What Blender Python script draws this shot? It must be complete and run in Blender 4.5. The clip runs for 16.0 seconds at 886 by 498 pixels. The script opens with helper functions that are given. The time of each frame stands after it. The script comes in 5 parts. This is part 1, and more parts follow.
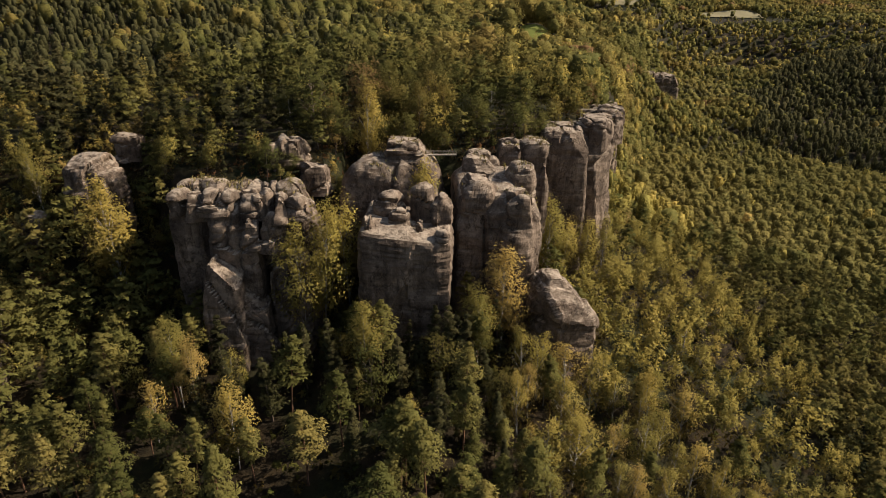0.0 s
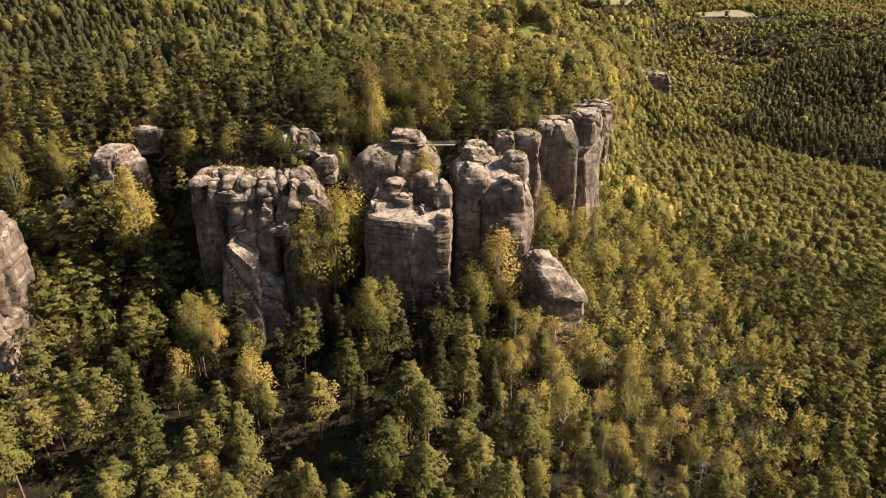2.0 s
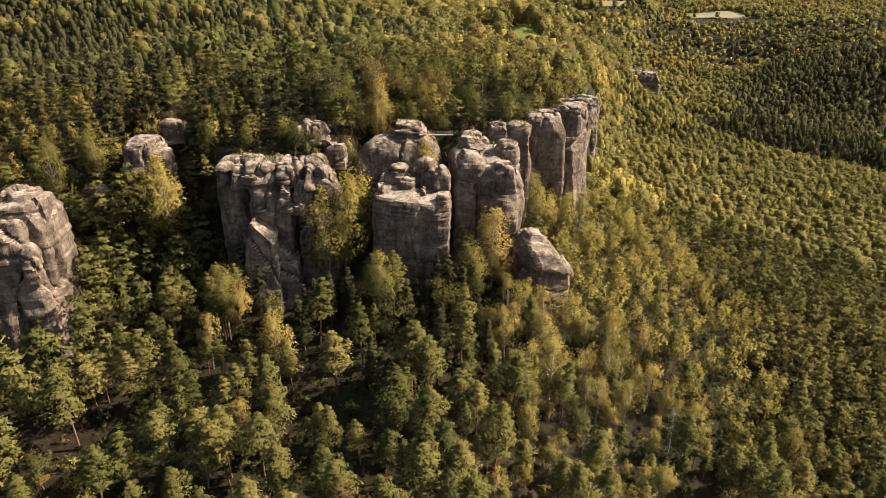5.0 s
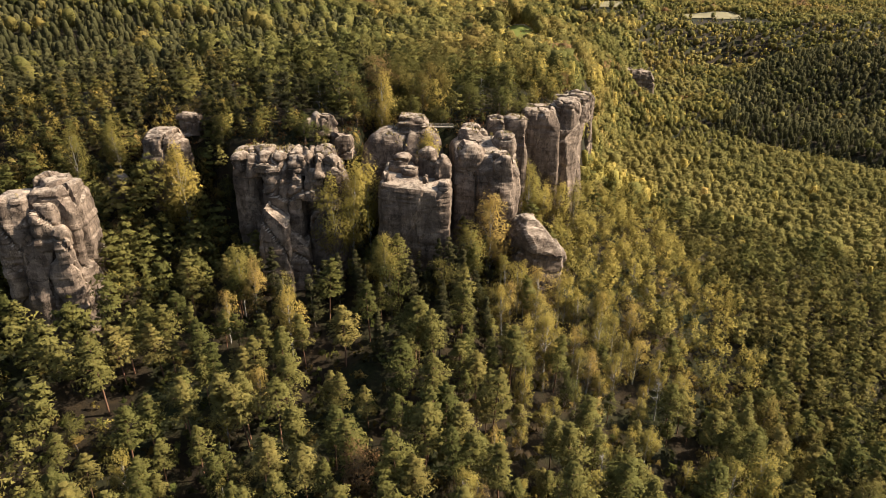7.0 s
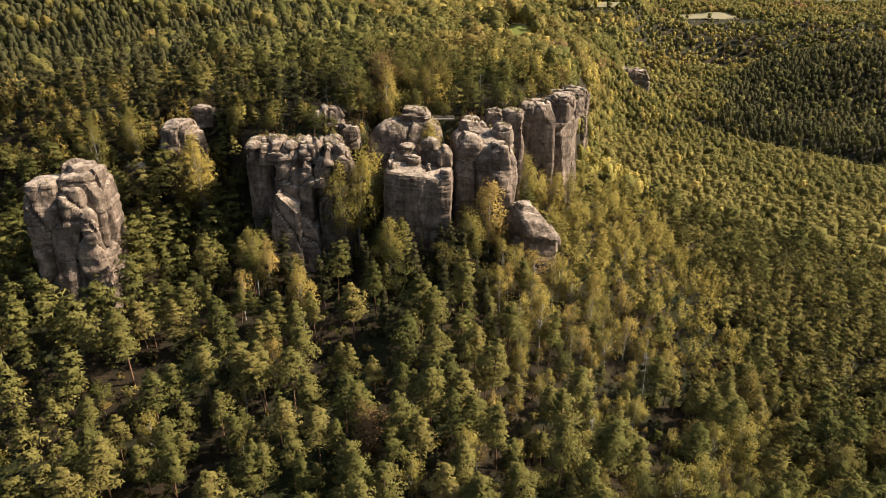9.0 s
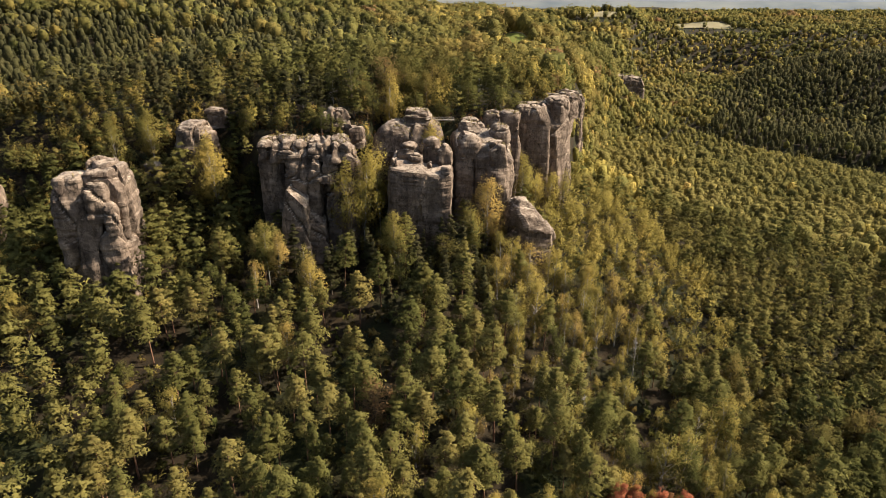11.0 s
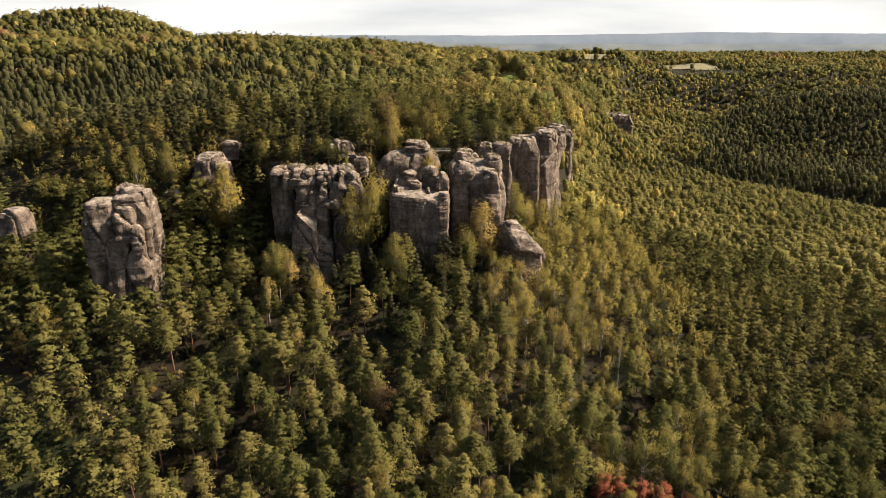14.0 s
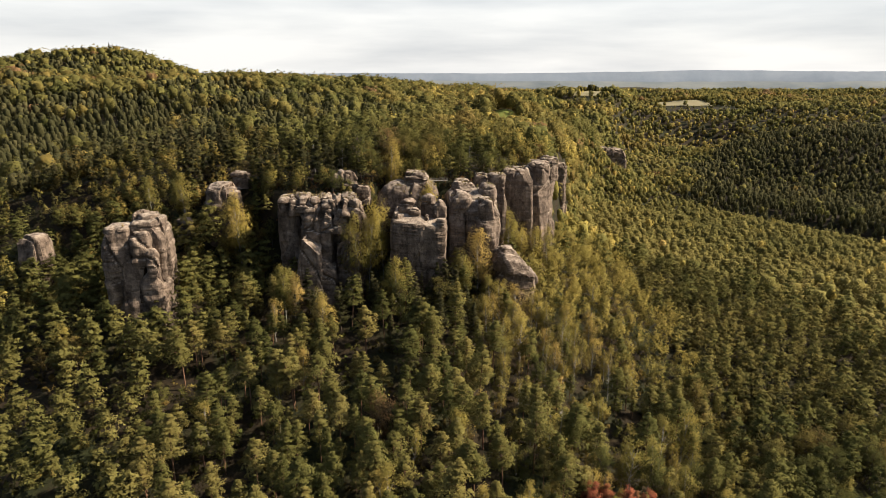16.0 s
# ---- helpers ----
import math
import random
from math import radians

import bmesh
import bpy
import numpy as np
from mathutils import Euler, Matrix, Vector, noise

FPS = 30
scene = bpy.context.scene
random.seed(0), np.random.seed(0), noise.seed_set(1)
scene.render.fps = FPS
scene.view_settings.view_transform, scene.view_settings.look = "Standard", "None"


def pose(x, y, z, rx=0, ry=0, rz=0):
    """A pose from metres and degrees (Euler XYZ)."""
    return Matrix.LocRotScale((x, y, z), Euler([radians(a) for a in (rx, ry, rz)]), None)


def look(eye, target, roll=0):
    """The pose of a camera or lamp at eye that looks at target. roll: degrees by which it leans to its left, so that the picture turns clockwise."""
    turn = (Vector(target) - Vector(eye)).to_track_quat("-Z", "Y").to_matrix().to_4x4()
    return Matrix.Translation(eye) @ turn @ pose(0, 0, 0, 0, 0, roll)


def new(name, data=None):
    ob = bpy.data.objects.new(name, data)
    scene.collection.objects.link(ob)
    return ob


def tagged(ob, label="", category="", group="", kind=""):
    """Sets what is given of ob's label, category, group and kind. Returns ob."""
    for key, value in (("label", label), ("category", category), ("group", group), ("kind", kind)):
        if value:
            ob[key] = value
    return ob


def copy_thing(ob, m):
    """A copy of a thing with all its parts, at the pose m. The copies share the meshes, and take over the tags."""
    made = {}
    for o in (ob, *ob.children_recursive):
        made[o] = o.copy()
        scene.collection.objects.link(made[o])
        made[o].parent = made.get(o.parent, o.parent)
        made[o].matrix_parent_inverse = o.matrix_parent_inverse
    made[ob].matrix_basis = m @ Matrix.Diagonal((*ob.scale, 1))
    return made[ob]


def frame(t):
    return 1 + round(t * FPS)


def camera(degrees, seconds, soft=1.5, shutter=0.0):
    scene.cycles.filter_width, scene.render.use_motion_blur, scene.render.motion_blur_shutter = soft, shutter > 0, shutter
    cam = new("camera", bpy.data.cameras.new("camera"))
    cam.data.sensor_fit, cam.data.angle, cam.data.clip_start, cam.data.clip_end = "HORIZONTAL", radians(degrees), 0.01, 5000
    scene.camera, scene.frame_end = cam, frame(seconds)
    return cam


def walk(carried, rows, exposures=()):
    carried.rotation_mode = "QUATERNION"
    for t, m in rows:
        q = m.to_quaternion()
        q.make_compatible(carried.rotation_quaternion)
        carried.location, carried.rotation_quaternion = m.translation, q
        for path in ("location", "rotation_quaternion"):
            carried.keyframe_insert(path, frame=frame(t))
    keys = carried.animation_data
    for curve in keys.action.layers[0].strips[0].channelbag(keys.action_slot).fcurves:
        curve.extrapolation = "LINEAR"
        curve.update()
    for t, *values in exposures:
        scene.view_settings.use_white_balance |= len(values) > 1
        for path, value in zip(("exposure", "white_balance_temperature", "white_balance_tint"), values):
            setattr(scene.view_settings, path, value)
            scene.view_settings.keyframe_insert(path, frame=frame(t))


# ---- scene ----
cam = camera(71.2, 16.0, soft=0.75)
PATH = [
    (0, (4.34, -150.15, 89.637), (4.266, -148.322, 88.829), 0.4),
    (0.5, (4.381, -153.942, 89.806), (4.308, -152.114, 88.998), 0.3),
    (1, (4.425, -157.742, 90.047), (4.354, -155.913, 89.24), 0.3),
    (1.5, (4.456, -161.534, 90.346), (4.386, -159.705, 89.539), 0.3),
    (2, (4.505, -165.307, 90.656), (4.436, -163.479, 89.848), 0.3),
    (2.5, (4.488, -169.022, 90.931), (4.422, -167.193, 90.124), 0.3),
    (3, (4.42, -172.672, 91.173), (4.356, -170.844, 90.366), 0.3),
    (3.5, (4.407, -176.252, 91.393), (4.344, -174.422, 90.587), 0.3),
    (4, (4.438, -179.812, 91.571), (4.376, -177.982, 90.766), 0.2),
    (6.5, (4.042, -198.079, 92.162), (3.987, -196.247, 91.361), 0.2),
    (7, (3.925, -201.711, 92.167), (3.871, -199.879, 91.365), 0.2),
    (7.5, (3.809, -205.318, 92.14), (3.756, -203.486, 91.339), 0.2),
    (8, (3.68, -208.871, 92.094), (3.629, -207.039, 91.294), 0.3),
    (8.5, (3.528, -212.433, 92.039), (3.478, -210.601, 91.239), 0.3),
    (9, (3.384, -216.025, 91.969), (3.334, -214.193, 91.169), 0.3),
    (11.5, (3.182, -233.651, 91.343), (3.136, -231.802, 90.582), 0.2),
    (12, (3.233, -237.098, 91.308), (3.188, -235.243, 90.562), 0.1),
    (12.5, (3.358, -240.508, 91.291), (3.312, -238.645, 90.566), 0.1),
    (13, (3.547, -243.9, 91.253), (3.501, -242.027, 90.552), 0.1),
    (13.5, (3.713, -247.382, 91.231), (3.668, -245.501, 90.551), 0.1),
    (14, (3.885, -251.023, 91.23), (3.842, -249.134, 90.574), 0.0),
    (14.5, (4.085, -254.731, 91.222), (4.043, -252.834, 90.589), 0.1),
    (15, (4.377, -258.424, 91.231), (4.335, -256.519, 90.622), 0.0),
    (15.5, (4.734, -262.102, 91.254), (4.692, -260.188, 90.675), 0.0),
    (16, (5.104, -265.783, 91.29), (5.061, -263.86, 90.74), -0.0),
]
walk(cam, [(t, look(e, g, r)) for t, e, g, r in PATH],
     exposures=[(0, 0.45), (0.2, 0.8), (0.5, 1.24), (4, 1.24), (9, 1.17), (12.5, 1.07), (16, 0.9)])

# ---- light ----
TO_SUN = Vector((0.77, 0.13, 0.62)).normalized()
sun_data = bpy.data.lights.new("sun", "SUN")
sun_data.energy, sun_data.angle, sun_data.color = 5.0, radians(0.6), (1.0, 0.855, 0.70)
sun = new("sun", sun_data)
sun.matrix_world = look(TO_SUN * 300, (0, 0, 0))

world = bpy.data.worlds.new("sky")
scene.world = world
world.use_nodes = True
wt = world.node_tree
wt.nodes.clear()
w_out = wt.nodes.new("ShaderNodeOutputWorld")
w_mix = wt.nodes.new("ShaderNodeMixShader")
w_sky = wt.nodes.new("ShaderNodeTexSky")
w_sky.sky_type, w_sky.sun_disc = "NISHITA", False
w_sky.sun_elevation = math.asin(TO_SUN.z)
w_sky.sun_rotation = math.atan2(TO_SUN.x, TO_SUN.y)
w_bg1 = wt.nodes.new("ShaderNodeBackground")
w_bg1.inputs["Strength"].default_value = 0.085
w_bg2 = wt.nodes.new("ShaderNodeBackground")
w_bg2.inputs["Strength"].default_value = 0.56
w_tc = wt.nodes.new("ShaderNodeTexCoord")
w_map = wt.nodes.new("ShaderNodeMapping")
w_map.inputs["Scale"].default_value = (1.2, 1.2, 9.0)
w_no = wt.nodes.new("ShaderNodeTexNoise")
w_no.inputs["Scale"].default_value, w_no.inputs["Detail"].default_value = 2.2, 7
w_rp = wt.nodes.new("ShaderNodeValToRGB")
w_rp.color_ramp.elements[0].position, w_rp.color_ramp.elements[0].color = 0.28, (0.66, 0.675, 0.70, 1)
w_rp.color_ramp.elements[1].position, w_rp.color_ramp.elements[1].color = 0.60, (1.0, 0.985, 0.96, 1)
wt.links.new(w_tc.outputs["Generated"], w_map.inputs["Vector"])
wt.links.new(w_map.outputs["Vector"], w_no.inputs["Vector"])
wt.links.new(w_no.outputs["Fac"], w_rp.inputs["Fac"])
wt.links.new(w_rp.outputs["Color"], w_bg2.inputs["Color"])
wt.links.new(w_sky.outputs["Color"], w_bg1.inputs["Color"])
w_sep = wt.nodes.new("ShaderNodeSeparateXYZ")
w_cov = wt.nodes.new("ShaderNodeMapRange")
for k_, v_ in (("From Min", 0.05), ("From Max", 0.60), ("To Min", 0.92), ("To Max", 0.22)):
    w_cov.inputs[k_].default_value = v_
wt.links.new(w_tc.outputs["Generated"], w_sep.inputs["Vector"])
wt.links.new(w_sep.outputs["Z"], w_cov.inputs["Value"])
wt.links.new(w_cov.outputs["Result"], w_mix.inputs["Fac"])
# the haze is brighter on the sun's half of the sky
w_dot = wt.nodes.new("ShaderNodeVectorMath")
w_dot.operation = "DOT_PRODUCT"
w_dot.inputs[1].default_value = (0.50, 0.87, 0.0)
w_dir = wt.nodes.new("ShaderNodeMapRange")
for k_, v_ in (("From Min", -0.7), ("From Max", 0.25), ("To Min", 0.045), ("To Max", 0.56)):
    w_dir.inputs[k_].default_value = v_
wt.links.new(w_tc.outputs["Generated"], w_dot.inputs[0])
wt.links.new(w_dot.outputs["Value"], w_dir.inputs["Value"])
wt.links.new(w_dir.outputs["Result"], w_bg2.inputs["Strength"])
wt.links.new(w_bg1.outputs[0], w_mix.inputs[1])
wt.links.new(w_bg2.outputs[0], w_mix.inputs[2])
wt.links.new(w_mix.outputs[0], w_out.inputs["Surface"])


# ---- materials ----
def material(name, rough=0.9):
    m = bpy.data.materials.new(name)
    m.use_nodes = True
    nt = m.node_tree
    b = nt.nodes["Principled BSDF"]
    b.inputs["Roughness"].default_value = rough
    b.inputs["Specular IOR Level"].default_value = 0.2
    return m, nt, b


def node(nt, kind, **values):
    n = nt.nodes.new(kind)
    for k, v in values.items():
        n.inputs[k.replace("_", " ")].default_value = v
    return n


def ramp(nt, fac, stops, constant=False):
    n = nt.nodes.new("ShaderNodeValToRGB")
    e = n.color_ramp.elements
    while len(e) < len(stops):
        e.new(0.5)
    for i, (p, c) in enumerate(stops):
        e[i].position, e[i].color = p, (*c, 1)
    if constant:
        n.color_ramp.interpolation = "CONSTANT"
    nt.links.new(fac, n.inputs["Fac"])
    return n.outputs["Color"]


def mix(nt, kind, fac, a, b):
    n = nt.nodes.new("ShaderNodeMix")
    n.data_type, n.blend_type = "RGBA", kind
    for sock, v in ((n.inputs[0], fac), (n.inputs[6], a), (n.inputs[7], b)):
        if isinstance(v, (int, float)):
            sock.default_value = v
        elif isinstance(v, tuple):
            sock.default_value = (*v, 1)
        else:
            nt.links.new(v, sock)
    return n.outputs[2]


def noise_fac(nt, vec, scale, detail=6, rough=0.6, distort=0.0):
    n = node(nt, "ShaderNodeTexNoise", Scale=scale, Detail=detail, Roughness=rough, Distortion=distort)
    nt.links.new(vec, n.inputs["Vector"])
    return n.outputs["Fac"]


def mapped(nt, scale=(1, 1, 1), rot=(0, 0, 0)):
    g = nt.nodes.new("ShaderNodeNewGeometry")
    m = node(nt, "ShaderNodeMapping", Scale=scale, Rotation=rot)
    nt.links.new(g.outputs["Position"], m.inputs["Vector"])
    return m.outputs["Vector"]


def bump(nt, bsdf, height, strength, distance):
    n = node(nt, "ShaderNodeBump", Strength=strength, Distance=distance)
    nt.links.new(height, n.inputs["Height"])
    nt.links.new(n.outputs["Normal"], bsdf.inputs["Normal"])


def sandstone():
    m, nt, b = material("sandstone", 0.95)
    pos, bed = mapped(nt), mapped(nt, (0.16, 0.16, 1.0), (0.07, -0.05, 0))
    frac = mapped(nt, (1.0, 1.0, 0.55), (0.5, 0.3, 0.2))
    base = ramp(nt, noise_fac(nt, pos, 0.16, 9, 0.62), [(0.34, (0.118, 0.089, 0.067)), (0.50, (0.222, 0.171, 0.130)), (0.66, (0.375, 0.292, 0.220))])
    lichen = ramp(nt, noise_fac(nt, pos, 0.5, 8, 0.7, 0.8), [(0.36, (0.48, 0.47, 0.46)), (0.58, (1, 1, 1))])
    layers = ramp(nt, noise_fac(nt, bed, 0.55, 6, 0.72, 0.3), [(0.38, (0.55, 0.52, 0.49)), (0.52, (1, 1, 1))])
    streak = ramp(nt, noise_fac(nt, mapped(nt, (0.42, 0.42, 0.035)), 1.0, 5, 0.6, 0.2), [(0.40, (0.42, 0.40, 0.39)), (0.56, (1, 1, 1))])
    fine = ramp(nt, noise_fac(nt, pos, 2.6, 6, 0.75), [(0.35, (0.62, 0.60, 0.58)), (0.60, (1.05, 1.04, 1.0))])
    crack = ramp(nt, noise_fac(nt, frac, 0.20, 5, 0.6, 0.5), [(0.484, (1, 1, 1)), (0.496, (0.25, 0.23, 0.21)), (0.504, (0.25, 0.23, 0.21)), (0.516, (1, 1, 1))])
    c = mix(nt, "MULTIPLY", 0.55, base, lichen)
    c = mix(nt, "MULTIPLY", 0.38, c, layers)
    c = mix(nt, "MULTIPLY", 0.55, c, streak)
    c = mix(nt, "MULTIPLY", 0.75, c, fine)
    c = mix(nt, "MULTIPLY", 0.5, c, crack)
    # flat tops and ledges lightened: pale sandy weathering plus painted sunlight
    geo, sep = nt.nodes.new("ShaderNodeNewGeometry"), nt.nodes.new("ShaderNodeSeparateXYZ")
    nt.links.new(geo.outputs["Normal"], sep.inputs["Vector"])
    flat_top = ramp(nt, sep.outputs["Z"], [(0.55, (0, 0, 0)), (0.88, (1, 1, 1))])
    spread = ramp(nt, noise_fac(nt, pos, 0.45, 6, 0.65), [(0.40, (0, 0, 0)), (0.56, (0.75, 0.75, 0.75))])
    sunlit_sand = mix(nt, "MULTIPLY", 1.0, flat_top, spread)
    c = mix(nt, "MIX", sunlit_sand, c, mix(nt, "MULTIPLY", 0.6, (0.48, 0.40, 0.31), fine))
    nt.links.new(c, b.inputs["Base Color"])
    h, h2 = nt.nodes.new("ShaderNodeMath"), nt.nodes.new("ShaderNodeMath")
    h.operation = h2.operation = "ADD"
    nt.links.new(noise_fac(nt, bed, 0.9, 7, 0.72), h.inputs[0])
    nt.links.new(noise_fac(nt, pos, 0.9, 9, 0.72), h.inputs[1])
    nt.links.new(h.outputs[0], h2.inputs[0])
    nt.links.new(crack, h2.inputs[1])
    bump(nt, b, h2.outputs[0], 0.8, 0.36)
    return m


def foliage(name, stops, attr=False, glow=0.27, var=0.13, tuft=3.6):
    """Leaves: colour by tree, lighter and darker clumps, some light passing through."""
    m, nt, b = material(name, 0.9)
    b.inputs["Specular IOR Level"].default_value = 0.05
    if attr:
        a = nt.nodes.new("ShaderNodeAttribute")
        a.attribute_name = "tree_random"
        fac = a.outputs["Fac"]
    else:
        fac = nt.nodes.new("ShaderNodeObjectInfo").outputs["Random"]
    c = ramp(nt, fac, [(p, (1.24 * col[0], 1.16 * col[1], 1.40 * col[2])) for p, col in stops])
    g = nt.nodes.new("ShaderNodeNewGeometry")
    c = mix(nt, "MULTIPLY", 1.0, c, ramp(nt, g.outputs["Random Per Island"], [(0.0, (1 - var,) * 3), (1.0, (1 + var, 1 + var, 1 + 0.6 * var))]))
    c = mix(nt, "MULTIPLY", 0.8, c, ramp(nt, noise_fac(nt, mapped(nt), 0.35, 3), [(0.3, (0.75, 0.78, 0.72)), (0.7, (1.15, 1.12, 1.0))]))
    nt.links.new(c, b.inputs["Base Color"])
    sn = nt.nodes.new("ShaderNodeAttribute")
    sn.attribute_name = "soft_normal"
    tw = nt.nodes.new("ShaderNodeVectorTransform")
    tw.vector_type, tw.convert_from, tw.convert_to = "NORMAL", "OBJECT", "WORLD"
    nt.links.new(sn.outputs["Vector"], tw.inputs["Vector"])
    nt.links.new(tw.outputs["Vector"], b.inputs["Normal"])
    t = nt.nodes.new("ShaderNodeBsdfTranslucent")
    nt.links.new(c, t.inputs["Color"])
    nt.links.new(tw.outputs["Vector"], t.inputs["Normal"])
    s = nt.nodes.new("ShaderNodeMixShader")
    s.inputs["Fac"].default_value = glow
    nt.links.new(b.outputs[0], s.inputs[1])
    nt.links.new(t.outputs[0], s.inputs[2])
    # sprays break up into single tufts with gaps between
    hole = ramp(nt, noise_fac(nt, mapped(nt), tuft, 2, 0.6), [(0.0, (1, 1, 1)), (0.44, (0, 0, 0))], constant=True)
    clear = nt.nodes.new("ShaderNodeBsdfTransparent")
    s2 = nt.nodes.new("ShaderNodeMixShader")
    nt.links.new(hole, s2.inputs["Fac"])
    nt.links.new(s.outputs[0], s2.inputs[1])
    nt.links.new(clear.outputs[0], s2.inputs[2])
    nt.links.new(s2.outputs[0], nt.nodes["Material Output"].inputs["Surface"])
    return m


def plain(name, a, b2, scale, rough=0.9, stretch=(1, 1, 1)):
    m, nt, b = material(name, rough)
    v = mapped(nt, stretch)
    c = ramp(nt, noise_fac(nt, v, scale, 7, 0.65), [(0.32, a), (0.68, b2)])
    nt.links.new(c, b.inputs["Base Color"])
    bump(nt, b, noise_fac(nt, v, scale * 3, 5), 0.4, 0.05)
    return m


def forest_floor():
    m, nt, b = material("forest floor", 1.0)
    pos = mapped(nt)
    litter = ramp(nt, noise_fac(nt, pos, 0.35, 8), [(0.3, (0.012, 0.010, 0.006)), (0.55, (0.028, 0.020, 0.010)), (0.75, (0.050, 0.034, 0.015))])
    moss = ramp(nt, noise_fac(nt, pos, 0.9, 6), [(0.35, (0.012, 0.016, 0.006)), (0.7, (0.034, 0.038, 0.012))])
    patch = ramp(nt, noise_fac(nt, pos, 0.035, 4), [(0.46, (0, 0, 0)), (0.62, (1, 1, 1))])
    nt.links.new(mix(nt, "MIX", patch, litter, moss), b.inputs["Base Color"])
    bump(nt, b, noise_fac(nt, pos, 1.6, 6), 0.8, 0.4)
    return m


PINE = [(0.0, (0.080, 0.088, 0.024)), (0.35, (0.126, 0.126, 0.034)), (0.7, (0.165, 0.155, 0.043)), (1.0, (0.205, 0.180, 0.052))]
# spruce green, kept dark so that it also carries shade
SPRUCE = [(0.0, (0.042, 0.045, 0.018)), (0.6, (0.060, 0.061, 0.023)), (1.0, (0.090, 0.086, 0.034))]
BIRCH = [(0.0, (0.205, 0.190, 0.047)), (0.6, (0.30, 0.255, 0.060)), (0.9, (0.345, 0.275, 0.068)), (1.0, (0.33, 0.25, 0.073))]
OAK = [(0.0, (0.078, 0.086, 0.023)), (0.5, (0.118, 0.112, 0.030)), (0.82, (0.165, 0.136, 0.035)), (0.96, (0.17, 0.132, 0.042)), (1.0, (0.19, 0.122, 0.052))]
RUST = [(0.0, (0.27, 0.11, 0.05)), (0.5, (0.34, 0.115, 0.06)), (1.0, (0.28, 0.17, 0.07))]
HEATH = [(0.0, (0.10, 0.085, 0.030)), (0.4, (0.145, 0.10, 0.036)), (0.75, (0.17, 0.085, 0.04)), (1.0, (0.15, 0.15, 0.04))]
SHRUB = [(0.0, (0.06, 0.075, 0.018)), (0.6, (0.10, 0.10, 0.024)), (1.0, (0.15, 0.11, 0.03))]
YOUNG = [(0.0, (0.098, 0.099, 0.028)), (0.5, (0.146, 0.134, 0.037)), (1.0, (0.178, 0.155, 0.045))]
MAT = {}
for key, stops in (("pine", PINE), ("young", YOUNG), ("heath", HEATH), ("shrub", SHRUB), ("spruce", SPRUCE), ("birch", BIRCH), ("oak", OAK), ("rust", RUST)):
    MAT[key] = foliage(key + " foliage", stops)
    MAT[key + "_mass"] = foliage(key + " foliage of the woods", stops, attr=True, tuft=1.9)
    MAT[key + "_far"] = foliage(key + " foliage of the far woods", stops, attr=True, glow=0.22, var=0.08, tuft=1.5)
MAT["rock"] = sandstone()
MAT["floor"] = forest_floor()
MAT["pine_bark"] = plain("pine bark", (0.10, 0.06, 0.04), (0.24, 0.13, 0.075), 1.5, 0.95, (1, 1, 0.3))
MAT["birch_bark"] = plain("birch bark", (0.16, 0.14, 0.12), (0.55, 0.52, 0.47), 1.6, 0.9, (1, 1, 2.0))
MAT["oak_bark"] = plain("oak bark", (0.06, 0.045, 0.035), (0.15, 0.12, 0.09), 2.0, 0.95, (1, 1, 0.3))
MAT["dead_wood"] = plain("bleached dead wood", (0.28, 0.26, 0.23), (0.48, 0.45, 0.41), 2.0, 0.9, (1, 1, 0.3))
MAT["plank"] = plain("weathered plank", (0.24, 0.20, 0.15), (0.42, 0.37, 0.30), 3.0, 0.85)
MAT["dry_grass"] = plain("dry grass", (0.20, 0.16, 0.06), (0.36, 0.29, 0.12), 1.2)
MAT["green_field"] = plain("green meadow", (0.13, 0.155, 0.03), (0.19, 0.205, 0.045), 0.05)
MAT["stubble"] = plain("stubble field", (0.19, 0.165, 0.085), (0.26, 0.225, 0.125), 0.03)
MAT["pasture"] = plain("autumn pasture", (0.15, 0.135, 0.042), (0.23, 0.195, 0.065), 0.02)


# ---- shape of the land ----
def smooth(a, b, v):
    t = np.clip((v - a) / (b - a), 0, 1)
    return t * t * (3 - 2 * t)


def lattice(ix, iy, iz, seed):
    h = (ix * 374761393 + iy * 668265263 + iz * 2147483647 + seed * 1274126177) & 0xFFFFFFFF
    h = ((h ^ (h >> 13)) * 1274126177) & 0xFFFFFFFF
    h = ((h ^ (h >> 16)) * 2246822519) & 0xFFFFFFFF
    return ((h ^ (h >> 15)) & 0xFFFF) / 32767.5 - 1


def vnoise(p, seed=0):
    """Smooth value noise of an N x 3 array, from -1 to 1."""
    i = np.floor(p).astype(np.int64)
    f = p - i
    f = f * f * f * (f * (f * 6 - 15) + 10)
    out = 0
    for dx in (0, 1):
        for dy in (0, 1):
            for dz in (0, 1):
                w = (f[:, 0] if dx else 1 - f[:, 0]) * (f[:, 1] if dy else 1 - f[:, 1]) * (f[:, 2] if dz else 1 - f[:, 2])
                out = out + w * lattice(i[:, 0] + dx, i[:, 1] + dy, i[:, 2] + dz, seed)
    return out


def fbm(p, octaves=4, seed=0, gain=0.5):
    out, amp = 0, 1.0
    for k in range(octaves):
        out = out + amp * vnoise(p * 2 ** k, seed + 17 * k)
        amp *= gain
    return out


def flat_noise(x, y, size, seed, octaves=3):
    p = np.stack([np.ravel(x) / size, np.ravel(y) / size, np.full(np.size(x), 0.37)], 1)
    return fbm(p, octaves, seed).reshape(np.shape(x))


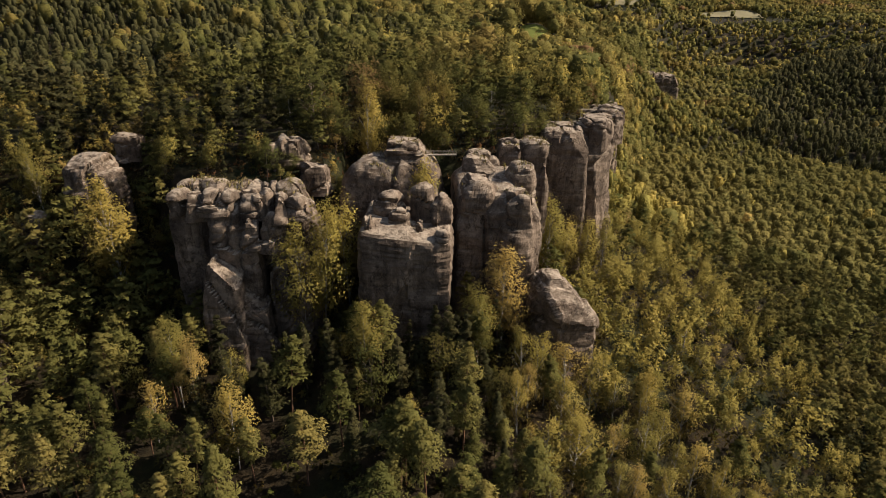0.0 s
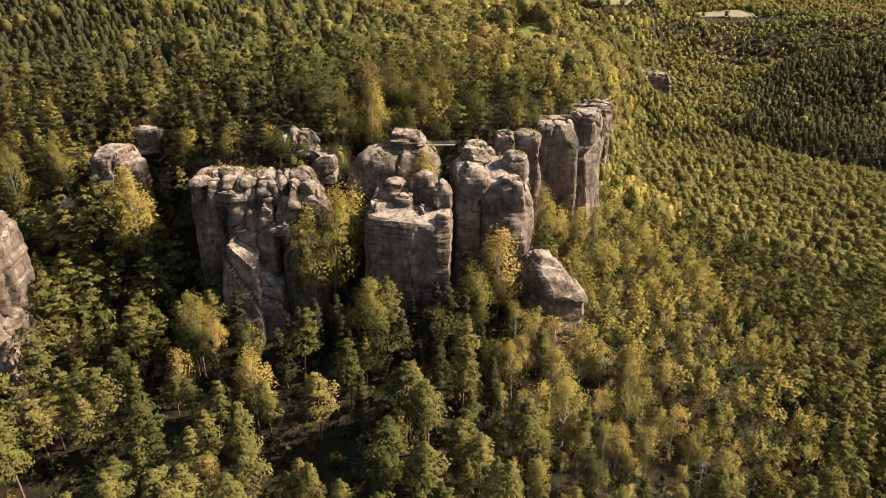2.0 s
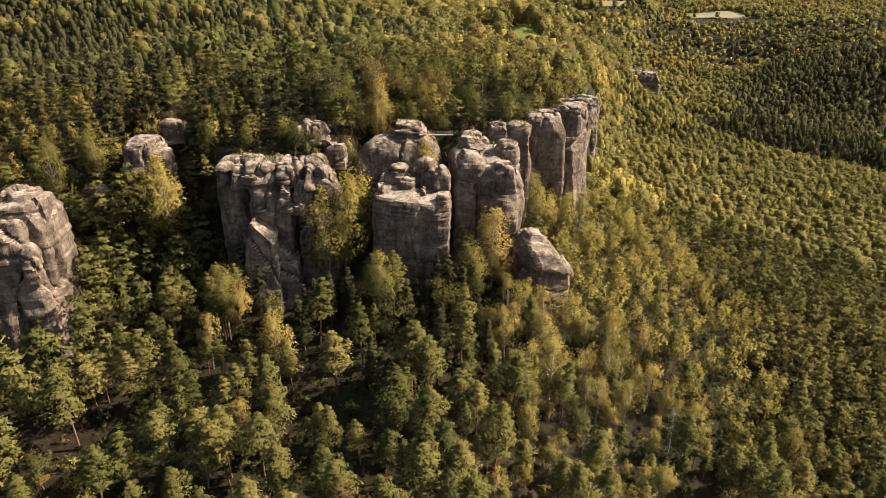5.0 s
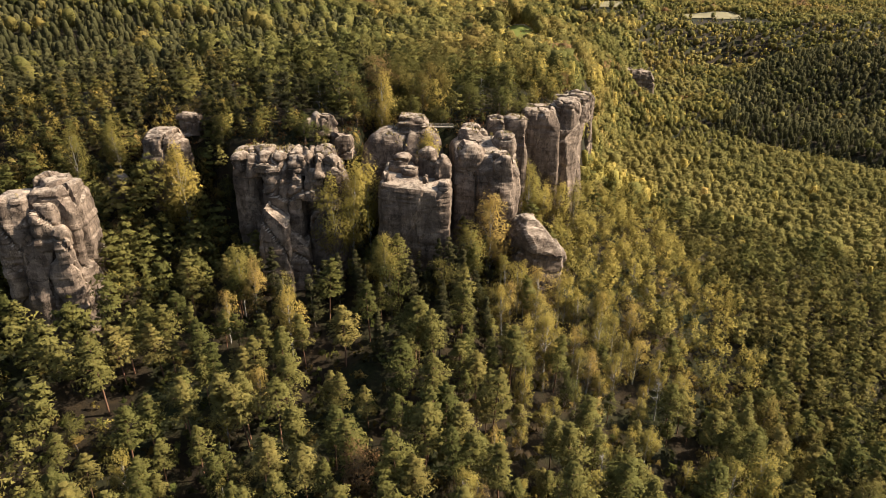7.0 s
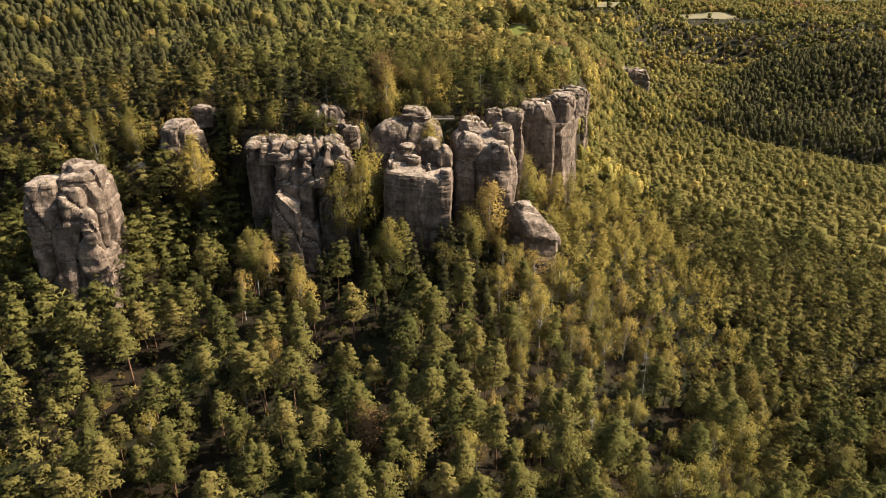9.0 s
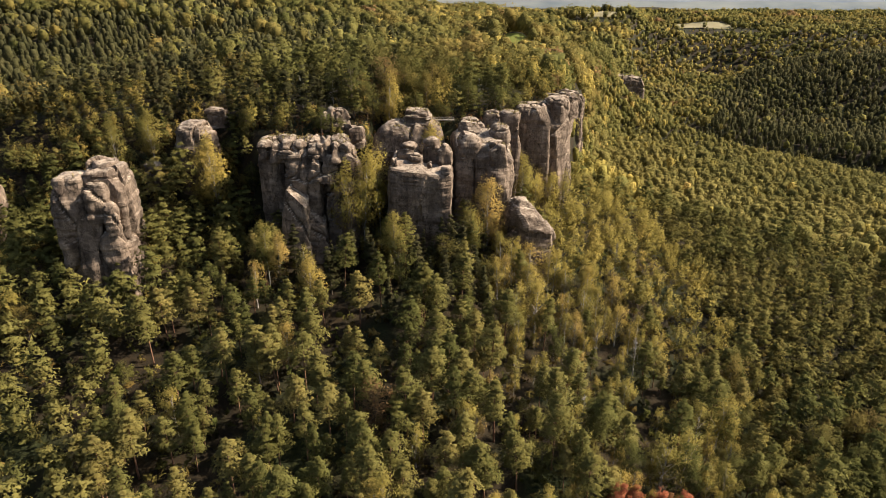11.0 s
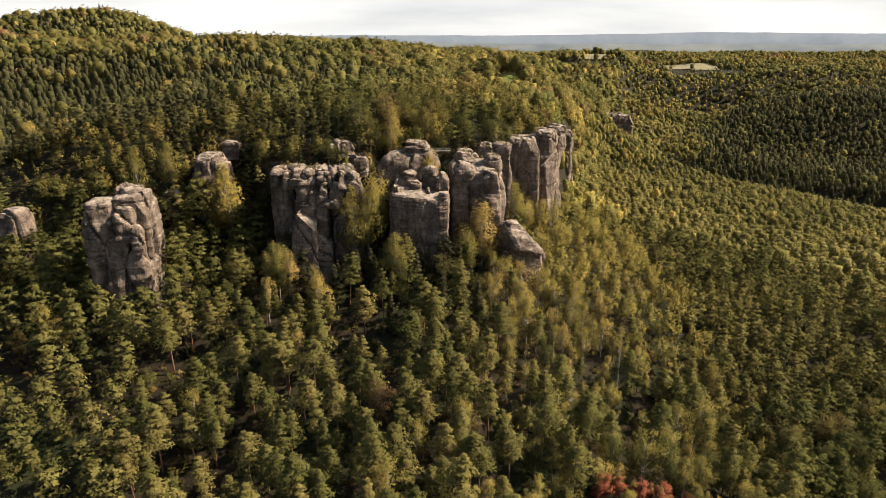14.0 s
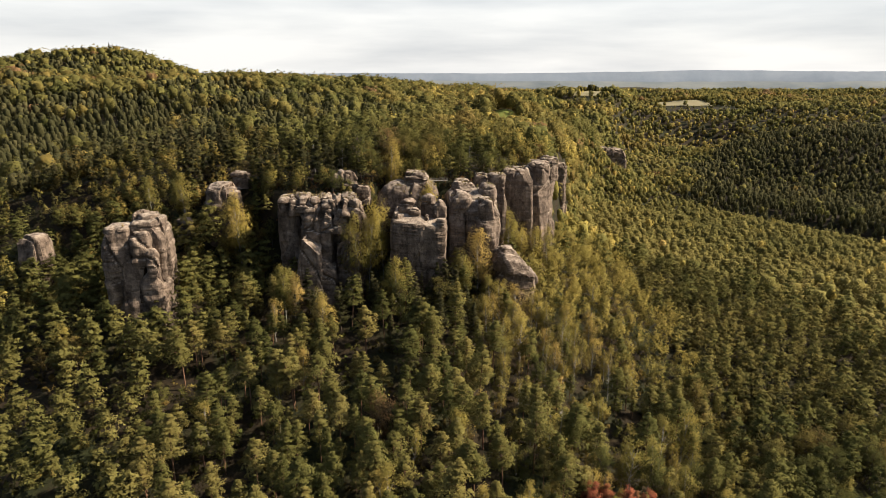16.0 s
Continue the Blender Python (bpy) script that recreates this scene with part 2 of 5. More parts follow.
def rim(x):
    """The line of the cliff's foot: how far back it lies at x."""
    left = 12 + 10 * smooth(-78, -96, x) + 26 * smooth(-40, -30, x)
    left = left + 14 * smooth(55, 67, x)
    return left + 31 * smooth(22, 33, x) + 1.6 * np.clip(x - 31, 0, 37) + 3.2 * np.clip(x - 68, 0, 5000)


def land(x, y):
    x, y = np.asarray(x, float), np.asarray(y, float)
    yy = np.where(y < 10, 0.28 * y, 2.8 + 4 * (1 - np.exp(-(y - 10) / 30)))
    xs = -0.30 * (1 - 0.27 * smooth(-70, -100, y)) * np.clip(x, 0, 100) - 0.15 * np.clip(x - 100, 0, 110) - 0.10 * np.clip(x - 210, 0, 190)
    low = yy + xs - 3 + 0.04 * np.clip(-x - 90, 0, 200) - 0.10 * np.clip(-x - 125, 0, 60)
    spur = 0.647 * (x - 206) + 0.763 * (y - 434)
    low = low - 24 * np.exp(-((spur - 52) / 34) ** 2) * smooth(190, 250, x)
    low = low + 62 * smooth(260, 620, x) * np.exp(-((y - 700) / 150) ** 2)
    low = low + 100 * smooth(800, 1300, y + 0.25 * x)
    low = np.minimum(low, 34 - 22 * smooth(100, 350, x))
    low = low - 38 * np.exp(-((y - 905) / 85) ** 2) * smooth(330, 470, x) + 14 * np.exp(-((x - 555) / 170) ** 2 - ((y - 1240) / 70) ** 2)
    low = low + 22 * smooth(1250, 1650, y) * smooth(100, 350, x)
    r = np.clip((y - 30) / 650, 0, 1)
    high = 41 + r * 0.06 * np.clip(-x, 0, 330) + 9 * smooth(430, 700, y) * smooth(0, -130, x) - 0.012 * np.clip(y - 500, 0, 900)
    high = high - 0.28 * np.clip(x - 56, 0, 130) * smooth(105, 185, y) * (1 - smooth(650, 1000, y))
    high = high + 59 * np.exp(-(((x + 775) / 168) ** 4 + ((y - 1085) / 200) ** 2))
    slope = 1.0 + 0.9 * smooth(28, 36, x) + 1.4 * smooth(60, 75, x)
    d = (y - rim(x)) / slope
    high = high - 0.22 * np.clip(-x - 170, 0, 120) * (1 - smooth(330, 560, y))
    soft = 7 + 48 * smooth(-80, -104, x) + 38 * smooth(60, 150, x) + 30 * np.exp(-((x + 33) / 6) ** 2)
    high = high - 6 * np.exp(-np.clip(d, 0, 400) / 22) * (1 - smooth(66, 90, x))
    m = smooth(-0.55 * soft, 0.6 * soft, d)
    z = low + (np.maximum(high, low) - low) * m
    z = z + 17 * np.exp(-((x - 52) / 32) ** 2 - ((y - 350) / 42) ** 2)
    z = z + 17 * np.exp(-((x - 262) / 80) ** 2 - ((y - 1030) / 55) ** 2)
    z = z + 24 * np.exp(-((x - 165) / 55) ** 2 - ((y - 425) / 55) ** 2)
    z = z + 1.6 * flat_noise(x, y, 45, 3) + (6 + 9 * smooth(60, 260, x)) * flat_noise(x, y, 240, 8) * smooth(380, 760, np.hypot(x, y))
    far = smooth(1900, 3000, np.hypot(x, y))
    return z * (1 - far) + far * (-55 + 25 * flat_noise(x, y, 900, 5))


def graded(near, far, step, grow):
    v, s = [near], step
    while v[-1] < far:
        s *= grow if v[-1] > near + 90 else 1.0
        v.append(v[-1] + s)
    return v


def grid_mesh(name, xs, ys, height):
    gx, gy = np.meshgrid(xs, ys)
    v = np.stack([gx, gy, height(gx, gy)], -1).reshape(-1, 3)
    nx, ny = len(xs), len(ys)
    i = (np.arange(ny - 1)[:, None] * nx + np.arange(nx - 1)[None]).ravel()
    return faces_mesh(name, v, np.stack([i, i + 1, i + nx + 1, i + nx], 1), True)


def faces_mesh(name, v, f, soft=False, mats=None):
    me = bpy.data.meshes.new(name)
    n, k = f.shape
    me.vertices.add(len(v))
    me.vertices.foreach_set("co", np.ascontiguousarray(v, np.float32).ravel())
    me.loops.add(n * k)
    me.loops.foreach_set("vertex_index", np.ascontiguousarray(f, np.int32).ravel())
    me.polygons.add(n)
    me.polygons.foreach_set("loop_start", np.arange(0, n * k, k, dtype=np.int32))
    me.polygons.foreach_set("use_smooth", np.full(n, soft))
    if mats is not None:
        me.polygons.foreach_set("material_index", np.ascontiguousarray(mats, np.int32))
    me.update(calc_edges=True)
    return me


xs = sorted({round(s * v, 2) for s in (-1, 1) for v in graded(0, 4700, 4.0, 1.045)})
ys = [-v for v in graded(0, 900, 5.0, 1.10)][::-1][:-1] + graded(0, 4700, 4.0, 1.035)
ground = new("ground", grid_mesh("ground", xs, ys, land))
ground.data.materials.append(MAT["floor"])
tagged(ground, "brown forest floor with moss and needle litter", "ground", kind="structure")


# ---- rocks ----
def part(name, me, mat, parent, label=""):
    ob = new(name, me)
    if not me.materials:
        me.materials.append(mat)
    ob.parent = parent
    return tagged(ob, label)


def rock_mesh(cx, cy, hx, hy, z0, z1, turn=0, seed=0, square=4.0, shoulder=4.0, cell=5.0, tall=0.4, crack=0.9, rough=1.0, crest=0.0, knob=3.2, flute=0.25, dip=0.06, lean=(0, 0), slope=(0, 0), fine=1.0, chop=7, cuts=()):
    """A weathered sandstone block: a rounded prism, split by joints into cells that stand proud of one another, with bedding ledges."""
    rng = np.random.default_rng(seed)
    size = max(hx, hy)
    nu = int(np.clip(2 * (hx + hy) * 2 / 0.72 * fine, 40, 170))
    t = np.linspace(0, 2 * np.pi, 720, endpoint=False)
    px = np.sign(np.cos(t)) * np.abs(np.cos(t)) ** (2 / square) * hx
    py = np.sign(np.sin(t)) * np.abs(np.sin(t)) ** (2 / square) * hy
    arc = np.concatenate([[0], np.cumsum(np.hypot(np.diff(np.append(px, px[0])), np.diff(np.append(py, py[0]))))])
    u = np.linspace(0, arc[-1], nu, endpoint=False)
    ax, ay = np.interp(u, arc, np.append(px, px[0])), np.interp(u, arc, np.append(py, py[0]))
    h = z1 - z0
    s = np.linspace(0, np.pi / 2, 600)
    rho, hh = np.cos(s) ** (2 / shoulder), np.sin(s) ** (2 / shoulder)
    rho[-1] = 0
    al = np.concatenate([[0], np.cumsum(np.hypot(np.diff(rho) * size, np.diff(hh) * h))])
    nv = int(np.clip(al[-1] / 0.62 * fine, 24, 110))
    w = np.linspace(0, al[-1] * 0.992, nv)
    rr, rh = np.interp(w, al, rho), np.interp(w, al, hh)
    X, Y = rr[:, None] * ax[None], rr[:, None] * ay[None]
    Z = np.repeat((z0 + rh * h)[:, None], nu, 1)
    P = np.stack([X, Y, Z], -1).reshape(-1, 3)
    # outward direction
    out = np.stack([np.sign(X) * np.abs(X / hx) ** (square - 1) / hx * size, np.sign(Y) * np.abs(Y / hy) ** (square - 1) / hy * size,
                    np.repeat((rh ** (shoulder - 1) * size / max(h, 1))[:, None] * 1.2, nu, 1)], -1).reshape(-1, 3)
    out[:, 2] = np.where(np.hypot(out[:, 0], out[:, 1]) < 1e-6, 1, out[:, 2])
    out /= np.linalg.norm(out, axis=1)[:, None] + 1e-9
    # flat faces split off along joints: random ones, then the given (azimuth, elevation, depth)
    faces = [(rng.uniform(0, 360), rng.choice([0, 4, 10, 28, 42]), rng.uniform(0.10, 0.30) * min(hx, hy)) for _ in range(chop)] + list(cuts)
    for az_, el_, deep in faces:
        n_ = np.array([math.cos(radians(az_)) * math.cos(radians(el_)), math.sin(radians(az_)) * math.cos(radians(el_)), math.sin(radians(el_))])
        far_ = (P - np.array([0, 0, z1])) @ n_
        over = np.maximum(0, far_ - (far_.max() - deep))
        P = P - over[:, None] * n_
        out = np.where((over > 0)[:, None], n_, out)
    # main joints: cells taller than wide
    idx = np.arange(len(P))

    def cells(p, seeds, sc):
        D = np.linalg.norm((p[:, None] - seeds[None]) * sc, axis=2)
        o = np.argpartition(D, 1, axis=1)[:, :2]
        a, b3 = D[idx, o[:, 0]], D[idx, o[:, 1]]
        near = np.where(a <= b3, o[:, 0], o[:, 1])
        return near, np.minimum(a, b3), np.abs(a - b3)

    k = int(np.clip(4 * hx * hy * h * tall / cell ** 3 * 1.2, 3, 120))
    seeds = (rng.random((k, 3)) * 2 - 1) * np.array([hx, hy, h / 2]) + np.array([0, 0, (z0 + z1) / 2])
    warp = np.stack([vnoise(P / (cell * 0.8) + 5 * j, seed + j) for j in range(3)], 1) * cell * 0.10
    near, f1, gap = cells(P + warp, seeds, np.array([1, 1, tall]))
    proud = (rng.random(k) - 0.5)[near]
    tilt = rng.normal(0, 0.06, (k, 3))[near]
    d = np.clip(0.16 * min(cell, 9) * proud + ((P - seeds[near]) * tilt).sum(1), -1.6, 1.6) - crack * 1.5 * np.exp(-(gap / 0.36) ** 2)
    # crest: rounded knobs
    if crest > 0:
        k2 = int(np.clip(4 * hx * hy * (crest + 3) / knob ** 3 * 1.1, 6, 140))
        s2 = (rng.random((k2, 3)) * 2 - 1) * np.array([hx, hy, (crest + 3) / 2]) + np.array([0, 0, z1 - (crest + 3) / 2])
        n2, g1, gap2 = cells(P, s2, np.array([1, 1, 0.8]))
        w2 = smooth(z1 - crest - 1.5, z1 - crest + 1.5, P[:, 2] + 1.5 * vnoise(P / 5, seed + 9))
        lift = (rng.random(k2) - 0.5)[n2]
        d += w2 * (0.8 * lift - 0.85 * np.exp(-(gap2 / 0.36) ** 2) + 0.15)
    # bedding ledges and weathering
    zb = P[:, 2] + 0.6 * vnoise(P / 9, seed + 40) + dip * P[:, 0]
    ledge = vnoise(np.stack([P[:, 0] / 25, P[:, 1] / 25, zb / 2.4], 1), seed + 55)
    d += rough * 0.42 * lattice(np.floor(zb / 3.1 + 0.35 * np.sin(zb * 0.8 + seed) + 0.15 * vnoise(P / 2.0, seed + 41)).astype(np.int64), 3, 7, seed)
    d -= rough * 0.5 * np.exp(-(ledge / 0.09) ** 2)
    d += rough * 0.28 * vnoise(np.stack([P[:, 0] / 14, P[:, 1] / 14, zb / 1.3], 1), seed + 50)
    d += rough * 0.6 * np.maximum(vnoise(np.stack([P[:, 0] / 20, P[:, 1] / 20, zb / 5.0], 1), seed + 60), -0.5)
    d += flute * fbm(np.stack([P[:, 0] / 2.6, P[:, 1] / 2.6, P[:, 2] / 26], 1), 2, seed + 90)
    d += rough * (0.55 * fbm(P / 8, 3, seed + 70) + 0.20 * fbm(P / 1.5, 2, seed + 80) + 0.10 * vnoise(P / 0.7, seed + 85))
    d = np.clip(d, -0.45 * min(hx, hy), 0.3 * min(hx, hy))
    P = P + out * d[:, None]
    top = np.clip((P[:, 2] - z0) / h, 0, 1)
    P[:, 0] += lean[0] * top
    P[:, 1] += lean[1] * top
    P[:, 2] += (slope[0] * P[:, 0] + slope[1] * P[:, 1]) * top
    c, n = math.cos(radians(turn)), math.sin(radians(turn))
    P = np.stack([cx + c * P[:, 0] - n * P[:, 1], cy + n * P[:, 0] + c * P[:, 1], P[:, 2]], 1)
    i = (np.arange(nv - 1)[:, None] * nu + np.arange(nu)[None]).ravel()
    j = (np.arange(nv - 1)[:, None] * nu + (np.arange(nu) + 1) % nu).ravel()
    F = np.stack([i, j, j + nu, i + nu], 1)
    # cap
    P = np.vstack([P, P[-nu:].mean(0)])
    a = (nv - 1) * nu + np.arange(nu)
    b2 = (nv - 1) * nu + (np.arange(nu) + 1) % nu
    cap = np.stack([a, b2, np.full(nu, len(P) - 1), np.full(nu, len(P) - 1)], 1)
    tri = np.concatenate([F[:, [0, 1, 2]], F[:, [0, 2, 3]], cap[:, :3]])
    me = faces_mesh("rock block", P, tri, False)
    return me


ROCK_BOXES = []


def rock(name, label, x, y, blocks, category="rock", group=""):
    root = new(name)
    root.location = (x, y, float(land(x, y)))
    bpy.context.view_layer.update()
    for kw in blocks:
        nm, lb = kw.pop("name", "rock_block"), kw.pop("label", "")
        ob = part(nm, rock_mesh(**kw), MAT["rock"], root, lb)
        ob.matrix_parent_inverse = Matrix.Translation(root.location).inverted()
        ROCK_BOXES.append((kw["cx"], kw["cy"], kw["hx"], kw["hy"], kw["z1"], kw.get("turn", 0)))
    return tagged(root, label, category, group)


def B(x0, x1, y0, y1, z0, z1, **kw):
    return dict(cx=(x0 + x1) / 2, cy=(y0 + y1) / 2, hx=(x1 - x0) / 2, hy=(y1 - y0) / 2, z0=z0, z1=z1, **kw)


def pillows(x0, x1, y, z0, z1, count, size, seed, wave=1.0):
    """A row of rounded knobs that the weather has left along a rock's edge."""
    r, made, x = random.Random(seed), [], x0
    for k in range(count):
        w = (x1 - x0) / count * r.uniform(0.45, 0.85)
        x = x0 + (x1 - x0) * (k + 0.5) / count + r.uniform(-0.25, 0.25) * w
        d, top, yy = size * r.uniform(0.9, 1.3), z1 + wave * r.uniform(-1.0, 0.8), y + r.uniform(-0.5, 0.7)
        made.append(B(x - w, x + w, yy - d, yy + d, z0 + r.uniform(-1.0, 1.0), top, seed=seed + 13 * k, square=4.0, shoulder=3.4, cell=6, tall=1.2, crack=0.8,
                      rough=0.65, flute=0.1, chop=7, turn=r.uniform(-20, 20), slope=(r.uniform(-0.12, 0.12), r.uniform(0.05, 0.25)), name="knob"))
    return made


rock("rock_tower", "free-standing grey sandstone tower with rounded split top", -120, -30, [
    B(-135.2, -124.0, -39.5, -24, -14, 33.2, seed=11, rough=0.7, square=5.5, shoulder=8, cell=14, tall=0.4, turn=14, chop=7, lean=(1.6, 0)),
    B(-127.5, -112.6, -35, -17, -14, 35.0, seed=12, rough=0.7, square=6, shoulder=9, cell=11, tall=0.55, crack=1.1, turn=14, chop=5, lean=(1.5, 0)),
    B(-126.0, -112.4, -31, -17, 29, 37.0, seed=18, rough=0.8, square=4.5, shoulder=4.5, cell=7, tall=1.6, crack=1.0, turn=14, chop=8, name="cap_rock"),
    B(-123.2, -114.8, -38.5, -28, 18, 31.4, seed=15, rough=0.7, square=4.5, shoulder=4.5, cell=8, tall=0.9, crack=1.0, turn=10, chop=8, lean=(0.5, 1.0)),
    B(-119.5, -111.2, -40, -28, -16, 18.5, seed=13, rough=0.55, square=4.5, shoulder=4.5, cell=8, tall=0.5, crack=1.1, lean=(-0.5, 2), turn=10, chop=6),
    B(-117.2, -111.6, -39, -31, 14, 24.0, seed=16, rough=0.6, square=4, shoulder=3.6, cell=6, tall=0.8, crack=0.8, turn=20, chop=8, name="knob"),
    B(-128.2, -117.6, -42, -31, -16, 23.5, seed=14, rough=0.5, square=4.2, shoulder=4.5, cell=9, tall=0.35, crack=1.0, lean=(1.5, 2.5), turn=8, chop=6, cuts=((330, 40, 2.0),))])
rock("rock_massif", "broad grey sandstone cliff with knobbly rounded crest", -58, 2, [
    B(-74.8, -62.4, -5, 14, -6, 36.0, seed=21, rough=0.4, square=9, shoulder=16, cell=24, tall=0.3, turn=2, chop=3),
    B(-63.2, -48.6, -6, 14, -6, 35.0, seed=22, rough=0.55, square=7, shoulder=8, cell=8, tall=0.7, crack=1.1, chop=6),
    B(-50.0, -35.3, -3.5, 14, -6, 34.0, seed=23, rough=0.6, square=5, shoulder=6, cell=6, tall=0.8, crack=1.1, chop=8),
    B(-62.8, -51.4, -16, -5, -10, 25.5, seed=24, rough=0.45, flute=0.15, square=5, shoulder=5, cell=16, tall=0.5, crack=0.8, lean=(-1.5, 3), chop=4, cuts=((330, 48, 4.6), (190, 55, 1.8), (265, 10, 1.0)), name="leaning_slab", label="detached slab with pointed top"),
    B(-54.8, -46.0, -13, -3, -8, 13.5, seed=25, rough=0.6, square=4.5, shoulder=4.5, cell=8, tall=0.6, lean=(-2, 3), chop=6, cuts=((340, 45, 2.5),)),
    B(-48.2, -36.4, -8, 2, -8, 23, seed=26, rough=0.6, square=4.5, shoulder=5, cell=6, tall=0.9, chop=8)]
    + pillows(-72.6, -37, -0.9, 31.5, 38.4, 8, 3.4, 801, 0.8) + pillows(-71, -40, 6.0, 32.5, 39.2, 6, 3.8, 831, 0.6)
    + pillows(-61, -43, -3.4, 24.0, 34.0, 3, 2.9, 861, 1.2))
rock("rock_tower", "square sandstone tower with hollowed pale ledge and boulders", -10, 4, [
    B(-23.0, 0.5, -5.5, 14, -8, 29.4, seed=31, square=14, shoulder=34, cell=80, tall=0.3, crack=0.0, rough=0.45, flute=0.15, slope=(-0.10, 0.20), chop=0, cuts=((262, 6, 0.9), (292, 2, 0.8))),
    B(-20.8, -12.4, 4, 11, 26, 36.6, seed=32, square=3.6, rough=0.7, shoulder=3.4, cell=7, tall=2.0, name="boulder", chop=8),
    B(-16.5, -10.5, 0.8, 5.5, 27, 33.2, seed=36, square=3.6, rough=0.7, shoulder=3.4, cell=7, tall=2.2, name="boulder", chop=8),
    B(-11.3, -4.6, 6, 13, 27, 38.6, seed=33, square=3.6, rough=0.6, shoulder=3.4, cell=9, tall=1.2, name="boulder", chop=9),
    B(-5.4, 0.4, 4.5, 12.5, 25, 36.0, seed=34, square=3.6, rough=0.6, shoulder=3.4, cell=9, tall=0.7, name="boulder", chop=9),
    B(-22.9, -19.3, -4.5, 2.5, 26, 32.8, seed=35, square=3.6, rough=0.7, shoulder=3.4, cell=6, tall=1.4, name="boulder", chop=9),
    B(-3.6, 0.3, -4.9, 1.2, 26, 30.2, seed=37, square=3.6, rough=0.6, shoulder=3.4, cell=7, tall=1.4, name="boulder", chop=8),
    B(-9.6, -6.4, 0.2, 3.4, 27, 30.8, seed=38, square=3.6, rough=0.6, shoulder=3.4, cell=5, tall=1.4, name="boulder", chop=8)])
rock("rock_tower", "domed sandstone tower with layered cap rock", -15, 26, [
    B(-32.5, -3, 15, 37, -2, 41.5, seed=41, rough=0.55, square=4, shoulder=4.5, cell=16, tall=0.5, crack=0.6, chop=9),
    B(-20, -8.0, 20.5, 30.5, 37, 46.9, seed=42, square=6, shoulder=9, cell=12, tall=2.4, rough=0.8, dip=0.0, name="cap_rock", chop=7),
    B(-27, -19, 20, 30, 36, 43.0, seed=43, square=5, shoulder=6, cell=9, tall=1.8, rough=0.7, name="cap_rock", chop=7)])
rock("rock_tower", "split sandstone tower with sloping pale top", 12, 22, [
    B(0.8, 17.5, 7, 34, -6, 36.2, seed=51, square=8, shoulder=16, cell=26, tall=0.4, crack=0.9, rough=0.5, flute=0.2, slope=(0.02, 0.14), chop=4, cuts=((262, 34, 2.2), (235, 20, 1.2))),
    B(12.4, 24.4, 4.8, 32, -6, 34.0, seed=52, square=6, shoulder=9, cell=18, tall=0.4, crack=0.9, rough=0.5, flute=0.35, slope=(-0.05, 0.16), chop=4, cuts=((275, 40, 3.0), (320, 10, 1.6), (0, 45, 1.6))),
    B(13.6, 22.8, 5.6, 14, 26, 36.6, seed=57, square=4.5, shoulder=5, cell=9, tall=0.8, crack=0.9, rough=0.6, chop=8, slope=(-0.15, 0.1), name="knob"),
    B(2.2, 11.4, 9, 20, 30, 39.0, seed=58, square=4, shoulder=4, cell=9, tall=1.6, crack=0.9, rough=0.6, chop=6, slope=(0.0, 0.2), name="cap_rock"),
    B(15.5, 23.5, 17, 27, 30, 41.0, seed=59, square=3.6, shoulder=3.4, cell=9, tall=1.4, crack=0.9, rough=0.6, chop=5, name="cap_rock"),
    B(2.5, 14, 22, 40, 20, 41.6, seed=53, rough=0.5, square=6, shoulder=9, cell=10, tall=1.2, chop=9),
    B(13, 22, 33, 48, 0, 43.0, seed=55, rough=0.5, square=6, shoulder=8, cell=10, tall=0.6, crest=3, knob=5, chop=9),
    B(20.5, 29.5, 36, 52, -4, 42.2, seed=56, rough=0.45, square=6, shoulder=9, cell=14, tall=0.25, crest=3, knob=5, chop=8)])
rock("rock_wall", "tall fluted sandstone wall with dark vertical clefts", 45, 75, [
    B(30.5, 46, 55, 80, -12, 42.0, seed=61, rough=0.40, flute=0.2, square=12, shoulder=22, cell=22, tall=0.3, crest=3, knob=5, turn=-4, crack=0.8, chop=4, cuts=((300, 24, 2.0),)),
    B(43.5, 56.5, 61, 96, -12, 42.9, seed=62, rough=0.5, flute=0.2, square=9, shoulder=14, cell=12, tall=0.45, crack=0.9, crest=5, knob=5, turn=-10, chop=7, cuts=((330, 6, 2.2), (290, 16, 1.6))),
    B(52, 63, 82, 118, -14, 41.0, seed=64, rough=0.5, flute=0.18, square=6, shoulder=9, cell=22, tall=0.3, crest=5, knob=5, turn=-10, chop=8),
    B(52.5, 62.5, 76, 92, 33, 45.6, seed=67, rough=0.8, square=6, shoulder=8, cell=7, tall=1.2, crack=1.0, turn=-12, chop=6, name="cap_rock"),
    B(44, 53, 62, 78, 34, 44.6, seed=68, rough=0.7, square=5, shoulder=6, cell=6, tall=1.0, crack=1.0, turn=-8, chop=6, name="cap_rock"),
    B(53, 61, 78, 100, -16, 14, seed=65, rough=0.5, flute=0.3, square=5, shoulder=6, cell=7, tall=0.5, chop=8)])
rock("rock_outcrop", "blocky sandstone outcrop ending the fluted wall", 77, 188, [
    B(69, 86, 178, 200, -14, 28.0, seed=66, rough=0.6, square=8, shoulder=12, cell=11, tall=0.6, crest=4, knob=5, turn=-10, chop=7)])
rock("boulder", "large tilted sandstone boulder below the cliff", 31, 2, [
    B(21.3, 41, -7, 10, -16, 15.2, seed=71, rough=0.8, square=4, shoulder=4, cell=24, tall=1.6, crack=0.6, slope=(-0.24, 0.1), chop=6, cuts=((200, 30, 1.5), (285, 38, 3.0), (10, 42, 4.0)))])
